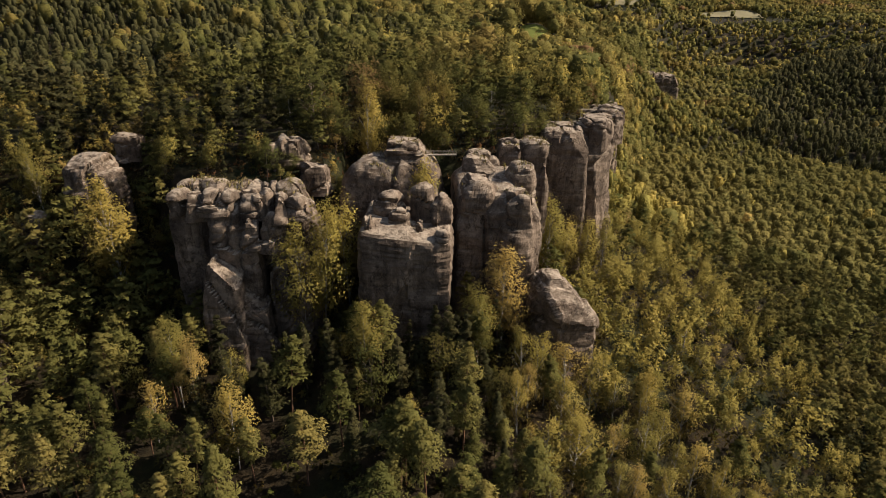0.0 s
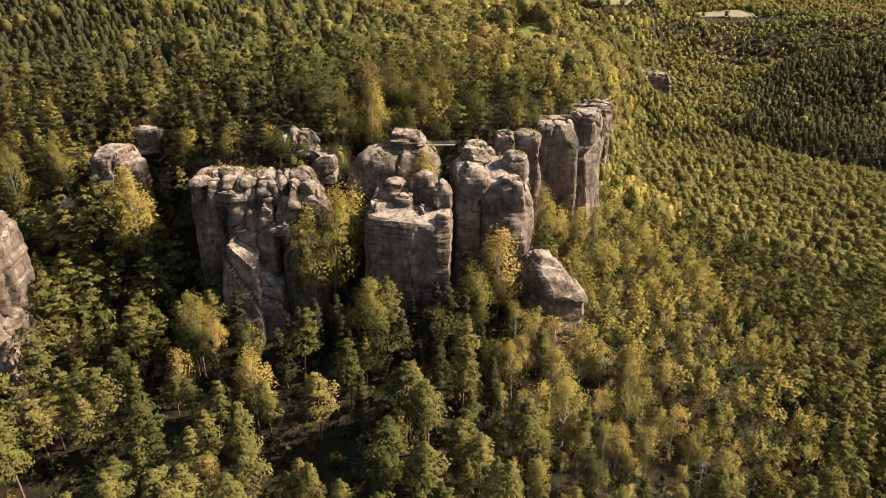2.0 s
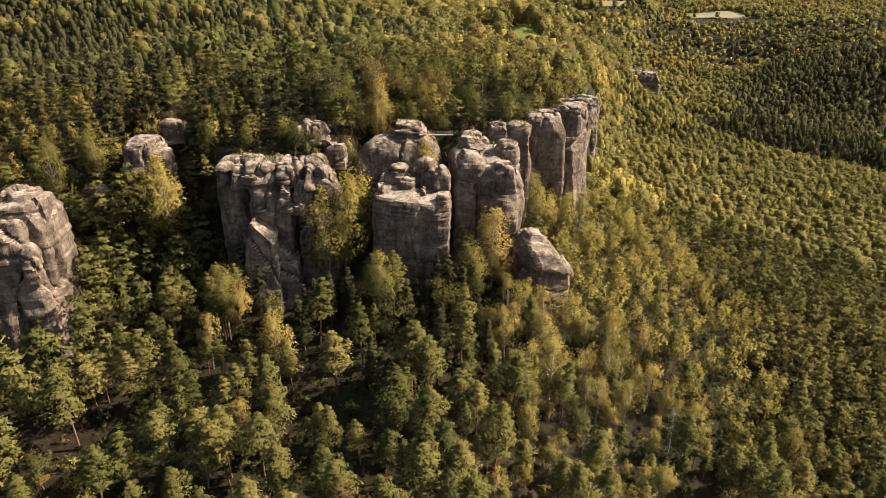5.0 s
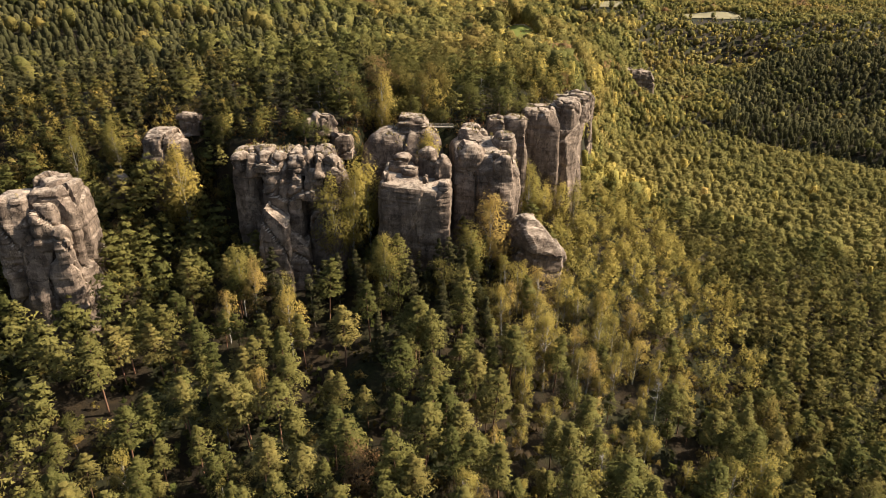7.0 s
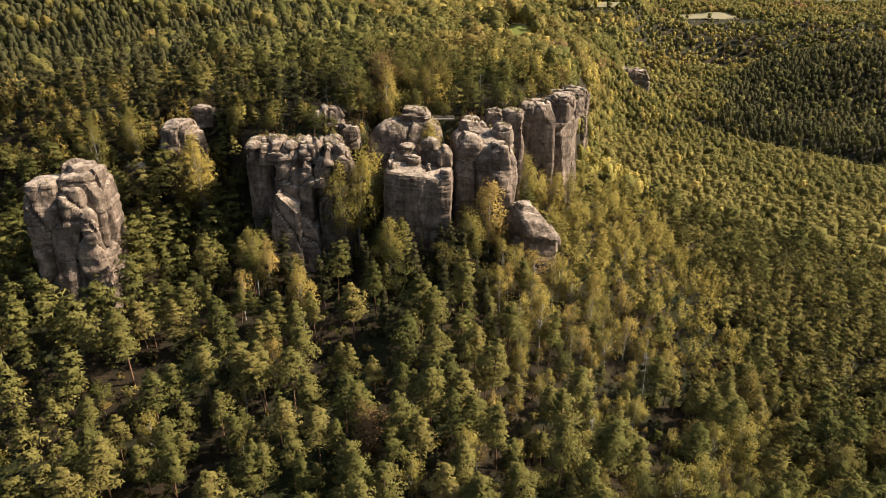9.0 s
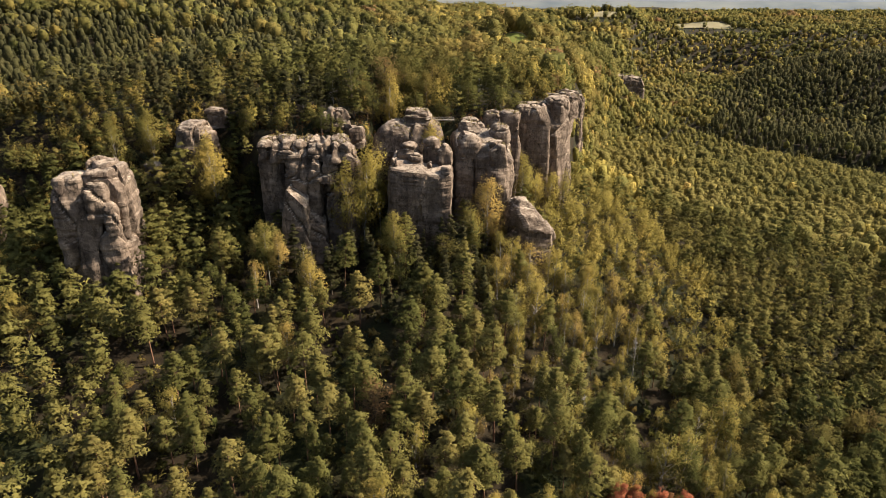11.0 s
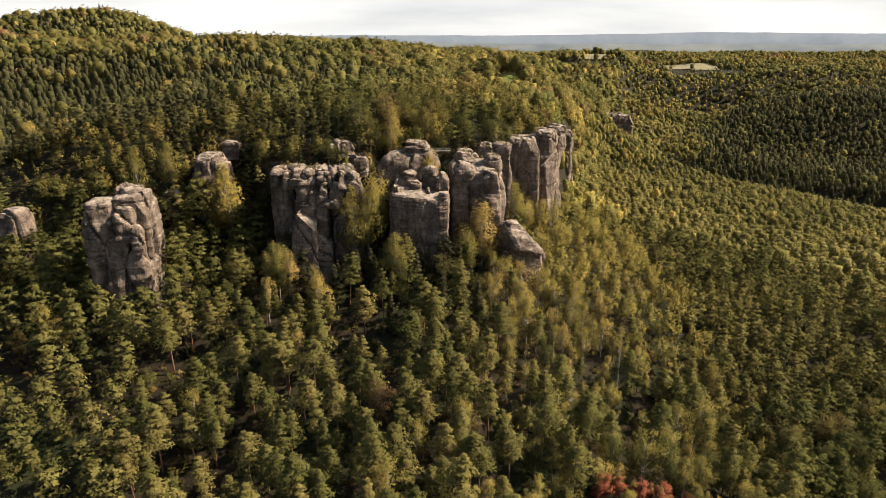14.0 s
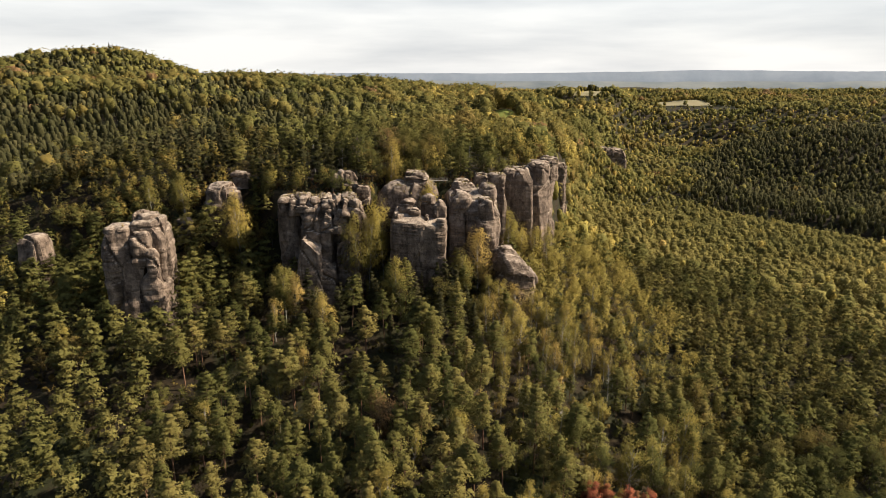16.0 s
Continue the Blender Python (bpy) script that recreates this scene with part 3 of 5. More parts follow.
rock("rock_outcrop", "sandstone outcrop with flat pale top among trees", -104, 20, [
    B(-113, -99, 14, 27, 10, 39.8, seed=81, rough=0.8, square=5, shoulder=8, cell=10, tall=0.5, slope=(0.05, 0.18), chop=7),
    B(-104, -97, 13, 25, 12, 37.0, seed=82, rough=0.6, square=6, shoulder=9, cell=7, tall=0.5, chop=8)])
rock("rock_outcrop", "low layered sandstone outcrop on the wooded rim", -101, 34, [
    B(-106, -96, 31, 38, 36, 44.6, seed=83, rough=0.7, square=5, shoulder=7, cell=6, tall=1.6, chop=7)])
rock("boulder", "small pale sandstone boulder under trees", -122, 14, [
    B(-125.5, -118.5, 10, 18, 14, 25.5, seed=84, rough=0.6, square=5, shoulder=6, cell=5, tall=1.0, chop=8)])
rock("rock_outcrop", "layered sandstone outcrop above the broad cliff", -47, 26, [
    B(-53, -43, 21, 31, 34, 46.0, seed=85, rough=0.7, square=6, shoulder=9, cell=6, tall=1.8, chop=7),
    B(-45, -35, 14, 24, 32, 41.5, seed=86, rough=0.7, square=5, shoulder=7, cell=7, tall=1.4, chop=8)])
rock("rock_tower", "shaded grey sandstone tower in the trees", -186, 2, [
    B(-192, -181, -6, 8, -20, 19.5, seed=87, rough=0.6, square=6, shoulder=9, cell=9, tall=0.4, chop=8)])
rock("rock_outcrop", "distant sandstone towers on the wooded rim", 165, 458, [
    B(140, 160, 448, 466, -10, 12, seed=91, rough=0.6, square=7, shoulder=10, cell=9, tall=0.8, fine=0.5),
    B(158, 178, 450, 466, -14, 9, seed=92, rough=0.6, square=7, shoulder=10, cell=9, tall=0.8, fine=0.5),
    B(176, 200, 448, 466, -20, 6, seed=93, rough=0.6, square=7, shoulder=10, cell=9, tall=0.8, fine=0.5)])
rock("rock_tower", "slender dark sandstone pillar on the wooded rim", 80, 236, [
    B(77, 83, 233, 239, 8, 37.5, seed=95, rough=0.6, square=5, shoulder=6, cell=8, tall=0.8, fine=0.7)])
for m_ in [m_ for m_ in bpy.data.meshes if m_.name.startswith("rock block")]:
    if not m_.materials:
        m_.materials.append(MAT["rock"])


# ---- trees ----
def tube(points, radii, sides=6):
    """A tapered stem through points, as vertices and triangles."""
    pts, V, F = np.asarray(points, float), [], []
    for i, (p, r) in enumerate(zip(pts, radii)):
        d = pts[min(i + 1, len(pts) - 1)] - pts[max(i - 1, 0)]
        d /= np.linalg.norm(d) + 1e-9
        a = np.cross(d, [0.3, 1, 0.1] if abs(d[1]) < 0.8 else [1, 0.1, 0.2])
        a /= np.linalg.norm(a)
        b = np.cross(d, a)
        for k in range(sides):
            t = 2 * np.pi * k / sides
            V.append(p + r * (np.cos(t) * a + np.sin(t) * b))
    for i in range(len(pts) - 1):
        for k in range(sides):
            p0, p1 = i * sides + k, i * sides + (k + 1) % sides
            F += [(p0, p1, p1 + sides), (p0, p1 + sides, p0 + sides)]
    return np.array(V), np.array(F)


def join_limbs(pieces):
    """Limbs grown onto their stem: each one's root is tied to the stem's nearest corner."""
    V, F = join(pieces)
    n, ties = len(pieces[0][0]), []
    stem = pieces[0][0]
    for v, _f in pieces[1:]:
        k = int(np.argmin(np.linalg.norm(stem - v[0], axis=1)))
        ties += [(k, n, n + 1), (k, n + 1, n + 2)]
        n += len(v)
    return V, np.vstack([F, np.array(ties, int).reshape(-1, 3)])


def join(pieces):
    V, F, n = [], [], 0
    for v, f in pieces:
        V.append(v), F.append(f + n)
        n += len(v)
    return np.vstack(V), np.vstack(F)


def leaves(rng, centres, outward, size, long, up):
    """Small bent leaf sprays, a triangle pair or one triangle each, facing outward and upward."""
    n = len(centres)
    soft = outward + np.array([0, 0, 0.20]) + rng.normal(0, 0.10, (n, 3))
    soft /= np.linalg.norm(soft, axis=1)[:, None]
    nrm = outward * 0.55 + rng.normal(0, 0.55, (n, 3)) + np.array([0, 0, up])
    nrm /= np.linalg.norm(nrm, axis=1)[:, None]
    a = np.cross(nrm, rng.normal(0, 1, (n, 3)))
    a /= np.linalg.norm(a, axis=1)[:, None] + 1e-9
    b = np.cross(nrm, a)
    s = (size * rng.uniform(0.65, 1.35, n))[:, None]
    p0, p1, p2 = centres + a * s * 1.15 * long, centres - a * s * 0.6 * long + b * s * 0.55, centres - a * s * 0.5 * long - b * s * 0.55
    V = np.stack([p0, p1, p2], 1).reshape(-1, 3)
    return V, np.arange(3 * n).reshape(-1, 3), np.repeat(soft, 3, 0)


def leaf_mesh(name, V, F, N):
    me = faces_mesh(name, V, F, True)
    me.attributes.new("soft_normal", "FLOAT_VECTOR", "POINT").data.foreach_set("vector", np.ascontiguousarray(N, np.float32).ravel())
    return me


def conifer(seed, pads, per, H=17.0, R=2.9, bare=0.36, sharp=0.75, size=0.62, stem=True, flat=0.42):
    """Boughs in whorls, each a flat spray reaching out from the stem."""
    rng = np.random.default_rng(seed)
    bend = rng.normal(0, 0.45, 2)
    ring = 4 if pads > 12 else 3
    whorl = np.arange(pads) // ring
    nw = whorl.max() + 1
    t = (whorl + 0.5 + rng.normal(0, 0.22, pads)) / nw
    t = np.clip(t, 0.01, 0.99)
    z = H * (bare + (0.985 - bare) * t ** 0.92)
    shape = np.clip((1 - t) ** sharp * (0.62 + 0.38 * np.minimum(1, t / 0.22)), 0.07, 1)
    az = 2 * np.pi * (np.arange(pads) % ring) / ring + whorl * 1.3 + rng.normal(0, 0.35, pads)
    side = 1 + 0.26 * np.cos(az - rng.uniform(0, 6.28))
    reach = R * shape * side * rng.uniform(0.48, 1.16, pads)
    r = 0.60 * reach
    lean = (z / H) ** 2
    C = np.stack([r * np.cos(az) + bend[0] * lean, r * np.sin(az) + bend[1] * lean, z + 0.12 * r], 1)
    long_r, wide_r, high_r = 0.42 * reach + 0.35, 0.36 * reach + 0.35, flat * (0.20 * reach + 0.45)
    q = rng.normal(0, 1, (pads, per, 3))
    q /= np.linalg.norm(q, axis=2)[..., None]
    q *= rng.uniform(0.35, 1.0, (pads, per, 1)) ** 0.7
    er = np.stack([np.cos(az), np.sin(az), np.full(pads, 0.10)], 1)
    et = np.stack([-np.sin(az), np.cos(az), np.zeros(pads)], 1)
    cent = C[:, None] + q[..., :1] * (er * long_r[:, None])[:, None] + q[..., 1:2] * (et * wide_r[:, None])[:, None]
    cent[..., 2] += q[..., 2] * high_r[:, None] - 0.10 * (q[..., 0] ** 2 + q[..., 1] ** 2) * reach[:, None]
    cent = cent.reshape(-1, 3)
    outward = er[:, None] * (0.55 + 0.55 * q[..., :1]) + et[:, None] * 0.5 * q[..., 1:2]
    outward = outward + np.array([0, 0, 1.0]) * (0.35 + 0.9 * q[..., 2:3] + 0.3 * t[:, None, None])
    outward = outward.reshape(-1, 3)
    outward /= np.linalg.norm(outward, axis=1)[:, None] + 1e-9
    crown = leaves(rng, cent, outward, size, 1.15, 0.55)
    if not stem:
        return None, crown
    zz = np.array([-0.8, 0.3, 0.3 * H, 0.45 * H, 0.6 * H, 0.75 * H, 0.88 * H, 0.97 * H])
    line = np.stack([bend[0] * (zz / H) ** 2, bend[1] * (zz / H) ** 2, zz], 1)
    stems = [tube(line, [0.26, 0.22, 0.18, 0.15, 0.12, 0.09, 0.05, 0.02], 5)]
    for k in range(0, pads, max(1, pads // 9)):
        root = np.array([bend[0] * lean[k], bend[1] * lean[k], z[k] - 0.25])
        stems.append(tube([root, (root + C[k]) / 2 + [0, 0, 0.1], C[k]], [0.07, 0.05, 0.02], 3))
    return join_limbs(stems), crown


def broadleaf(seed, clumps, per, H=14.0, R=3.4, bare=0.25, lobes=7, size=0.5, stem=True, droop=0.0):
    rng = np.random.default_rng(seed)
    base = H * bare
    ch = H - base
    lt = (np.arange(lobes) + 0.5 + rng.normal(0, 0.15, lobes)) / lobes
    la = np.arange(lobes) * 2.39996 + rng.normal(0, 0.4, lobes)
    prof = np.sin(np.pi * np.clip(0.14 + 0.80 * lt, 0, 1)) ** 0.7
    lr = R * 0.52 * prof * rng.uniform(0.55, 1.1, lobes)
    LC = np.stack([lr * np.cos(la), lr * np.sin(la), base + ch * (0.12 + 0.76 * lt)], 1)
    LR = np.stack([R * 0.55 * prof, R * 0.55 * prof, np.full(lobes, max(0.16 * ch, R * 0.42))], 1) * rng.uniform(0.85, 1.2, (lobes, 1))
    which = rng.integers(0, lobes, clumps)
    q = rng.normal(0, 1, (clumps, 3))
    q[:, 2] += 0.25
    q /= np.linalg.norm(q, axis=1)[:, None]
    C = LC[which] + q * LR[which] * rng.uniform(0.72, 1.05, (clumps, 1))
    rad = 0.30 * R * rng.uniform(0.6, 1.15, clumps)
    g = rng.normal(0, 1, (clumps, per, 3))
    g /= np.linalg.norm(g, axis=2)[..., None]
    g *= rng.uniform(0.35, 1.0, (clumps, per, 1)) * rad[:, None, None]
    cent = C[:, None] + g * np.array([1, 1, 0.8 + droop])
    hub = C - np.array([0, 0, base + 0.4 * ch])
    hub /= np.linalg.norm(hub, axis=1)[:, None] + 1e-9
    outward = (g / rad[:, None, None] * 0.40 + q[:, None] * 0.55 + hub[:, None] * 1.45).reshape(-1, 3)
    outward /= np.linalg.norm(outward, axis=1)[:, None] + 1e-9
    crown = leaves(rng, cent.reshape(-1, 3), outward, size, 1.0, 0.25)
    if not stem:
        return None, crown
    zz = np.array([-0.8, 0.2, base, base + 0.25 * ch, base + 0.5 * ch, base + 0.7 * ch, base + 0.88 * ch])
    wob = rng.normal(0, 0.12, (7, 2))
    line = np.column_stack([wob, zz])
    stems = [tube(line, [0.30, 0.23, 0.18, 0.15, 0.11, 0.07, 0.03], 5)]
    for k in range(lobes):
        root = np.array([0, 0, max(base * 0.85, LC[k, 2] - 0.22 * ch)])
        stems.append(tube([root, (root + LC[k]) / 2 + [0, 0, 0.2], LC[k]], [0.11, 0.07, 0.03], 3))
    return join_limbs(stems), crown


def lobe(rng, centre, radii, nu, nv):
    """One rounded, uneven clump of foliage as a closed mesh."""
    centre, radii = np.asarray(centre, float), np.asarray(radii, float)
    t = np.linspace(0.24, 0.76, nv) * np.pi
    a = 2 * np.pi * (np.arange(nu)[None] + 0.5 * (np.arange(nv) % 2)[:, None]) / nu + rng.normal(0, 0.14, (nv, nu))
    d = np.stack([np.sin(t)[:, None] * np.cos(a), np.sin(t)[:, None] * np.sin(a), np.repeat(np.cos(t)[:, None], nu, 1)], -1).reshape(-1, 3)
    d = np.vstack([d, [[0, 0, 1.0], [0, 0, -1.0]]])
    V = centre + d * radii * rng.uniform(0.76, 1.16, (len(d), 1))
    N = d / radii * radii.mean()
    N /= np.linalg.norm(N, axis=1)[:, None]
    F = []
    for k in range(nu):
        n = (k + 1) % nu
        F += [(nv * nu, k, n), (nv * nu + 1, (nv - 1) * nu + n, (nv - 1) * nu + k)]
        for i in range(nv - 1):
            F += [(i * nu + k, (i + 1) * nu + k, (i + 1) * nu + n), (i * nu + k, (i + 1) * nu + n, i * nu + n)]
    return V, np.array(F), N


def far_crown(seed, lod, conic, H, R, bare, sharp=0.6):
    """A whole crown seen from far: a dense core under many small sprays, gathered into clumps."""
    rng = np.random.default_rng(seed)
    R, H = (R, H) if lod == 2 else (1.25 * R, 0.88 * H)
    base, ch = H * bare, H * (1 - bare)
    n = {2: 7, 3: 4, 4: 3}[lod]
    t = (np.arange(n) + 0.5) / n
    wide = (1 - t) ** sharp if conic else np.sin(np.pi * (0.16 + 0.72 * t)) ** 0.7
    az = 2.4 * np.arange(n) + rng.normal(0, 0.4, n)
    off = R * wide * 0.48 * rng.uniform(0.6, 1.2, n)
    C = np.stack([off * np.cos(az), off * np.sin(az), base + ch * (0.10 + 0.80 * t)], 1)
    rad = R * wide * (0.50 if conic else 0.56) * rng.uniform(0.85, 1.2, n)
    high = np.full(n, 0.11 * ch) if conic else np.maximum(0.16 * ch, 0.8 * rad)
    core = lobe(rng, (0, 0, base + (0.36 if conic else 0.48) * ch), (0.52 * R, 0.52 * R, 0.42 * ch), 6, 3 if lod == 2 else 2)
    sprays, size = {2: (112, 0.70), 3: (38, 1.05), 4: (15, 1.5)}[lod]
    w = rad ** 2 / (rad ** 2).sum()
    k = rng.choice(n, sprays, p=w)
    q = rng.normal(0, 1, (sprays, 3)) + np.array([0, 0, 0.25])
    q /= np.linalg.norm(q, axis=1)[:, None]
    ell = np.stack([rad, rad, high], 1)[k]
    cent = C[k] + q * ell * rng.uniform(0.7, 1.05, (sprays, 1))
    hub = cent / np.array([R, R, 0.6 * ch]) - np.array([0, 0, (base + 0.40 * ch) / (0.6 * ch)])
    hub /= np.linalg.norm(hub, axis=1)[:, None] + 1e-9
    out = 0.75 * q + 0.7 * hub + np.array([0, 0, 0.15])
    out /= np.linalg.norm(out, axis=1)[:, None]
    LV, LF, LN = leaves(rng, cent, out, size * R / 5.5, 1.0, 0.3)
    return np.vstack([core[0], LV]), np.vstack([core[1], LF + len(core[0])]), np.vstack([core[2], LN])


KINDS = {
    "pine": dict(make=conifer, H=19.5, R=5.7, bare=0.40, sharp=0.60, size=0.64, flat=0.38),
    "young_pine": dict(make=conifer, H=12.8, R=4.5, bare=0.06, sharp=0.50, size=0.60, flat=0.55),
    "spruce": dict(make=conifer, H=18.0, R=3.5, bare=0.12, sharp=0.95, size=0.64, flat=0.40),
    "birch": dict(make=broadleaf, H=17.0, R=4.7, bare=0.14, lobes=12, size=0.42, droop=0.5),
    "tall_birch": dict(make=broadleaf, H=32.0, R=6.6, bare=0.22, lobes=20, size=0.62, droop=0.6),
    "oak": dict(make=broadleaf, H=16.0, R=6.4, bare=0.15, lobes=15, size=0.56),
    "rust": dict(make=broadleaf, H=11.0, R=3.2, bare=0.15, lobes=8, size=0.50),
}
DETAIL = {"conifer": [(34, 62), (21, 16), (15, 8), (6, 4)], "broadleaf": [(84, 30), (40, 13), (18, 7), (7, 4)]}
GROW = [0.54, 1.1, 2.2, 4.0]
LEAF = {"tall_birch": "birch", "pine": "pine", "young_pine": "young", "spruce": "spruce", "birch": "birch", "oak": "oak", "rust": "rust"}
BARK = {"tall_birch": "birch_bark", "pine": "pine_bark", "young_pine": "pine_bark", "spruce": "oak_bark", "birch": "birch_bark", "oak": "oak_bark", "rust": "oak_bark"}


def grown(kind, seed, lod, stem=True):
    kw = dict(KINDS[kind])
    make = kw.pop("make")
    if lod >= 2 and kind not in ("heath", "shrub"):
        cone = make is conifer
        return None, far_crown(seed, lod, cone, kw["H"] * (0.76 if cone else 0.86), kw["R"] * (1.34 if cone else 1.25), kw["bare"] * 0.4, max(0.45, 0.75 * kw.get("sharp", 0.6)))
    n, per = DETAIL["conifer" if make is conifer else "broadleaf"][lod]
    if kind == "tall_birch":
        n, per = 170, 28
    if kind == "young_pine" and lod == 1:
        n, per = 18, 14
    if make is conifer:
        kw["pads"] = n
    else:
        kw["clumps"] = n
    kw["size"] = kw["size"] * GROW[lod]
    return make(seed, per=per, stem=stem, **kw)


def in_view(x, y):
    """Inside the stretch of land that the flight looks over, with a margin."""
    return np.abs(x - 4) < 0.735 * (y + 266) + 22


rng = np.random.default_rng(5)


def scatter(x0, x1, y0, y1, step):
    gx, gy = np.meshgrid(np.arange(x0, x1, step), np.arange(y0, y1, step * 0.87))
    gx = gx + (np.arange(gx.shape[0]) % 2)[:, None] * step / 2
    x, y = gx.ravel(), gy.ravel()
    return x + rng.uniform(-0.46, 0.46, x.size) * step, y + rng.uniform(-0.46, 0.46, x.size) * step


def free_of_rock(x, y, margin=1.2):
    ok = np.ones(x.shape, bool)
    for cx, cy, hx, hy, z1, turn in ROCK_BOXES:
        c, s = math.cos(radians(-turn)), math.sin(radians(-turn))
        lx, ly = c * (x - cx) - s * (y - cy), s * (x - cx) + c * (y - cy)
        ok &= ~((np.abs(lx) < hx + margin) & (np.abs(ly) < hy + margin))
    return ok


FIELDS = [  # name, centre, half size, turn, material, label
    ("meadow", 50, 322, 12, 15, -10, "green_field", "small bright green meadow between woods"),
    ("field", 262, 1006, 40, 26, 4, "stubble", "pale yellow stubble field beyond the woods"),
    ("field", 520, 1200, 60, 29, -4, "stubble", "narrow pale stubble field beyond the woods"),
    ("field", -190, 740, 48, 70, 12, "pasture", "yellow-green pasture on the plateau"),
    ("field", -420, 850, 46, 70, 0, "pasture", "olive pasture below the wooded hill"),
    ("field", -60, 1010, 90, 60, 0, "pasture", "faded pasture near the village"),
]


def off_fields(x, y):
    ok = np.ones(x.shape, bool)
    for _, cx, cy, hx, hy, turn, *_r in FIELDS:
        c, s = math.cos(radians(-turn)), math.sin(radians(-turn))
        lx, ly = c * (x - cx) - s * (y - cy), s * (x - cx) + c * (y - cy)
        ok &= ~((np.abs(lx) < hx) & (np.abs(ly) < hy))
    return ok


def species(x, y):
    """The kind of tree that grows at each place."""
    a, b = rng.random(x.size), flat_noise(x, y, 38, 21, 2)
    plateau = (y - rim(x)) > 2
    kind = np.full(x.size, "pine", dtype=object)
    # foot of the cliff, right flank and lower right
    belt = (~plateau) & (x > 18) & (x < 112 + 12 * b) & (y > -48 + 0.25 * np.abs(x - 60)) & (y < 190)
    kind[belt & (a < 0.74 + 0.19 * smooth(-30, 0, y))] = "birch"
    right = (~plateau) & (x > 108 + 12 * b)
    kind[right] = "young_pine"
    kind[right & (a > 0.975)] = "birch"
    kind[right & (a < 0.12) & (y < 120)] = "pine"
    low = (~plateau) & (x > 22) & (x < 100) & (y < -44)
    kind[low & (a < 0.38 + 0.3 * b)] = "birch"
    kind[low & (a > 0.93)] = "oak"
    corner = (~plateau) & (x > 92 + 0.3 * (y + 60)) & (y < -40)
    kind[corner & (a < 0.75)] = "oak"
    kind[corner & (a < 0.35)] = "pine"
    kind[corner & (a > 0.55) & (a < 0.75)] = "birch"
    slope = (~plateau) & (x <= 30)
    kind[slope & (a > 0.93 - 0.10 * b)] = "birch"
    kind[slope & (a > 0.975)] = "oak"
    kind[slope & (x > -62) & (x < 14) & (y > -44) & (a < 0.66)] = "spruce"
    # plateau
    kind[plateau & (x > -70 + 40 * b) & (a < 0.72)] = "oak"
    kind[plateau & (x > -70 + 40 * b) & (a > 0.95)] = "birch"
    kind[plateau & (x <= -70 + 40 * b) & (a > 0.90)] = "oak"
    # dark spruces thicken leftwards in place of a cloud's shade there
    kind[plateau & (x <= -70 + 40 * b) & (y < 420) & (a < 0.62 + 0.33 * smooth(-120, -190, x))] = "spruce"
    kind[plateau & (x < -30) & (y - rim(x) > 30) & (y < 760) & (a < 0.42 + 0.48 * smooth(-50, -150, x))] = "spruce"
    kind[plateau & (y - rim(x) < 18) & (a > 0.65)] = "birch"
    kind[plateau & (x > 20) & (y > 80) & (y < 300) & (a > 0.62)] = "birch"
    # spruces darken this hill, partly in place of its shade
    spur = 0.647 * (x - 206) + 0.763 * (y - 434)
    hill = (spur > 70 + 12 * b) & (x > 0.385 * (y + 266) + 34 * flat_noise(x, y, 60, 23, 2) + 0.25 * (y - 560)) & (y < 810)
    kind[hill] = np.where(a[hill] < 0.93, "spruce", np.where(a[hill] < 0.985, "pine", "oak"))
    # right: more pale birch in place of haze; left: dark spruce for shade
    far = (y > 520) & ~hill
    stand = flat_noise(x, y, 110, 29, 2)[far]
    kind[far] = np.where(a[far] * 0.5 - stand < np.where(x[far] < -60, 0.45, 0.0), np.where(a[far] < np.where(x[far] < -60, 0.72, 0.16), "spruce", "pine"), np.where(a[far] < np.where(x[far] < -60, 0.95, 0.60), "oak", "birch"))
    kind[(np.hypot((x - 67) / 2.4, y + 107) < 11) & (a < 0.9)] = "rust"
    return kind


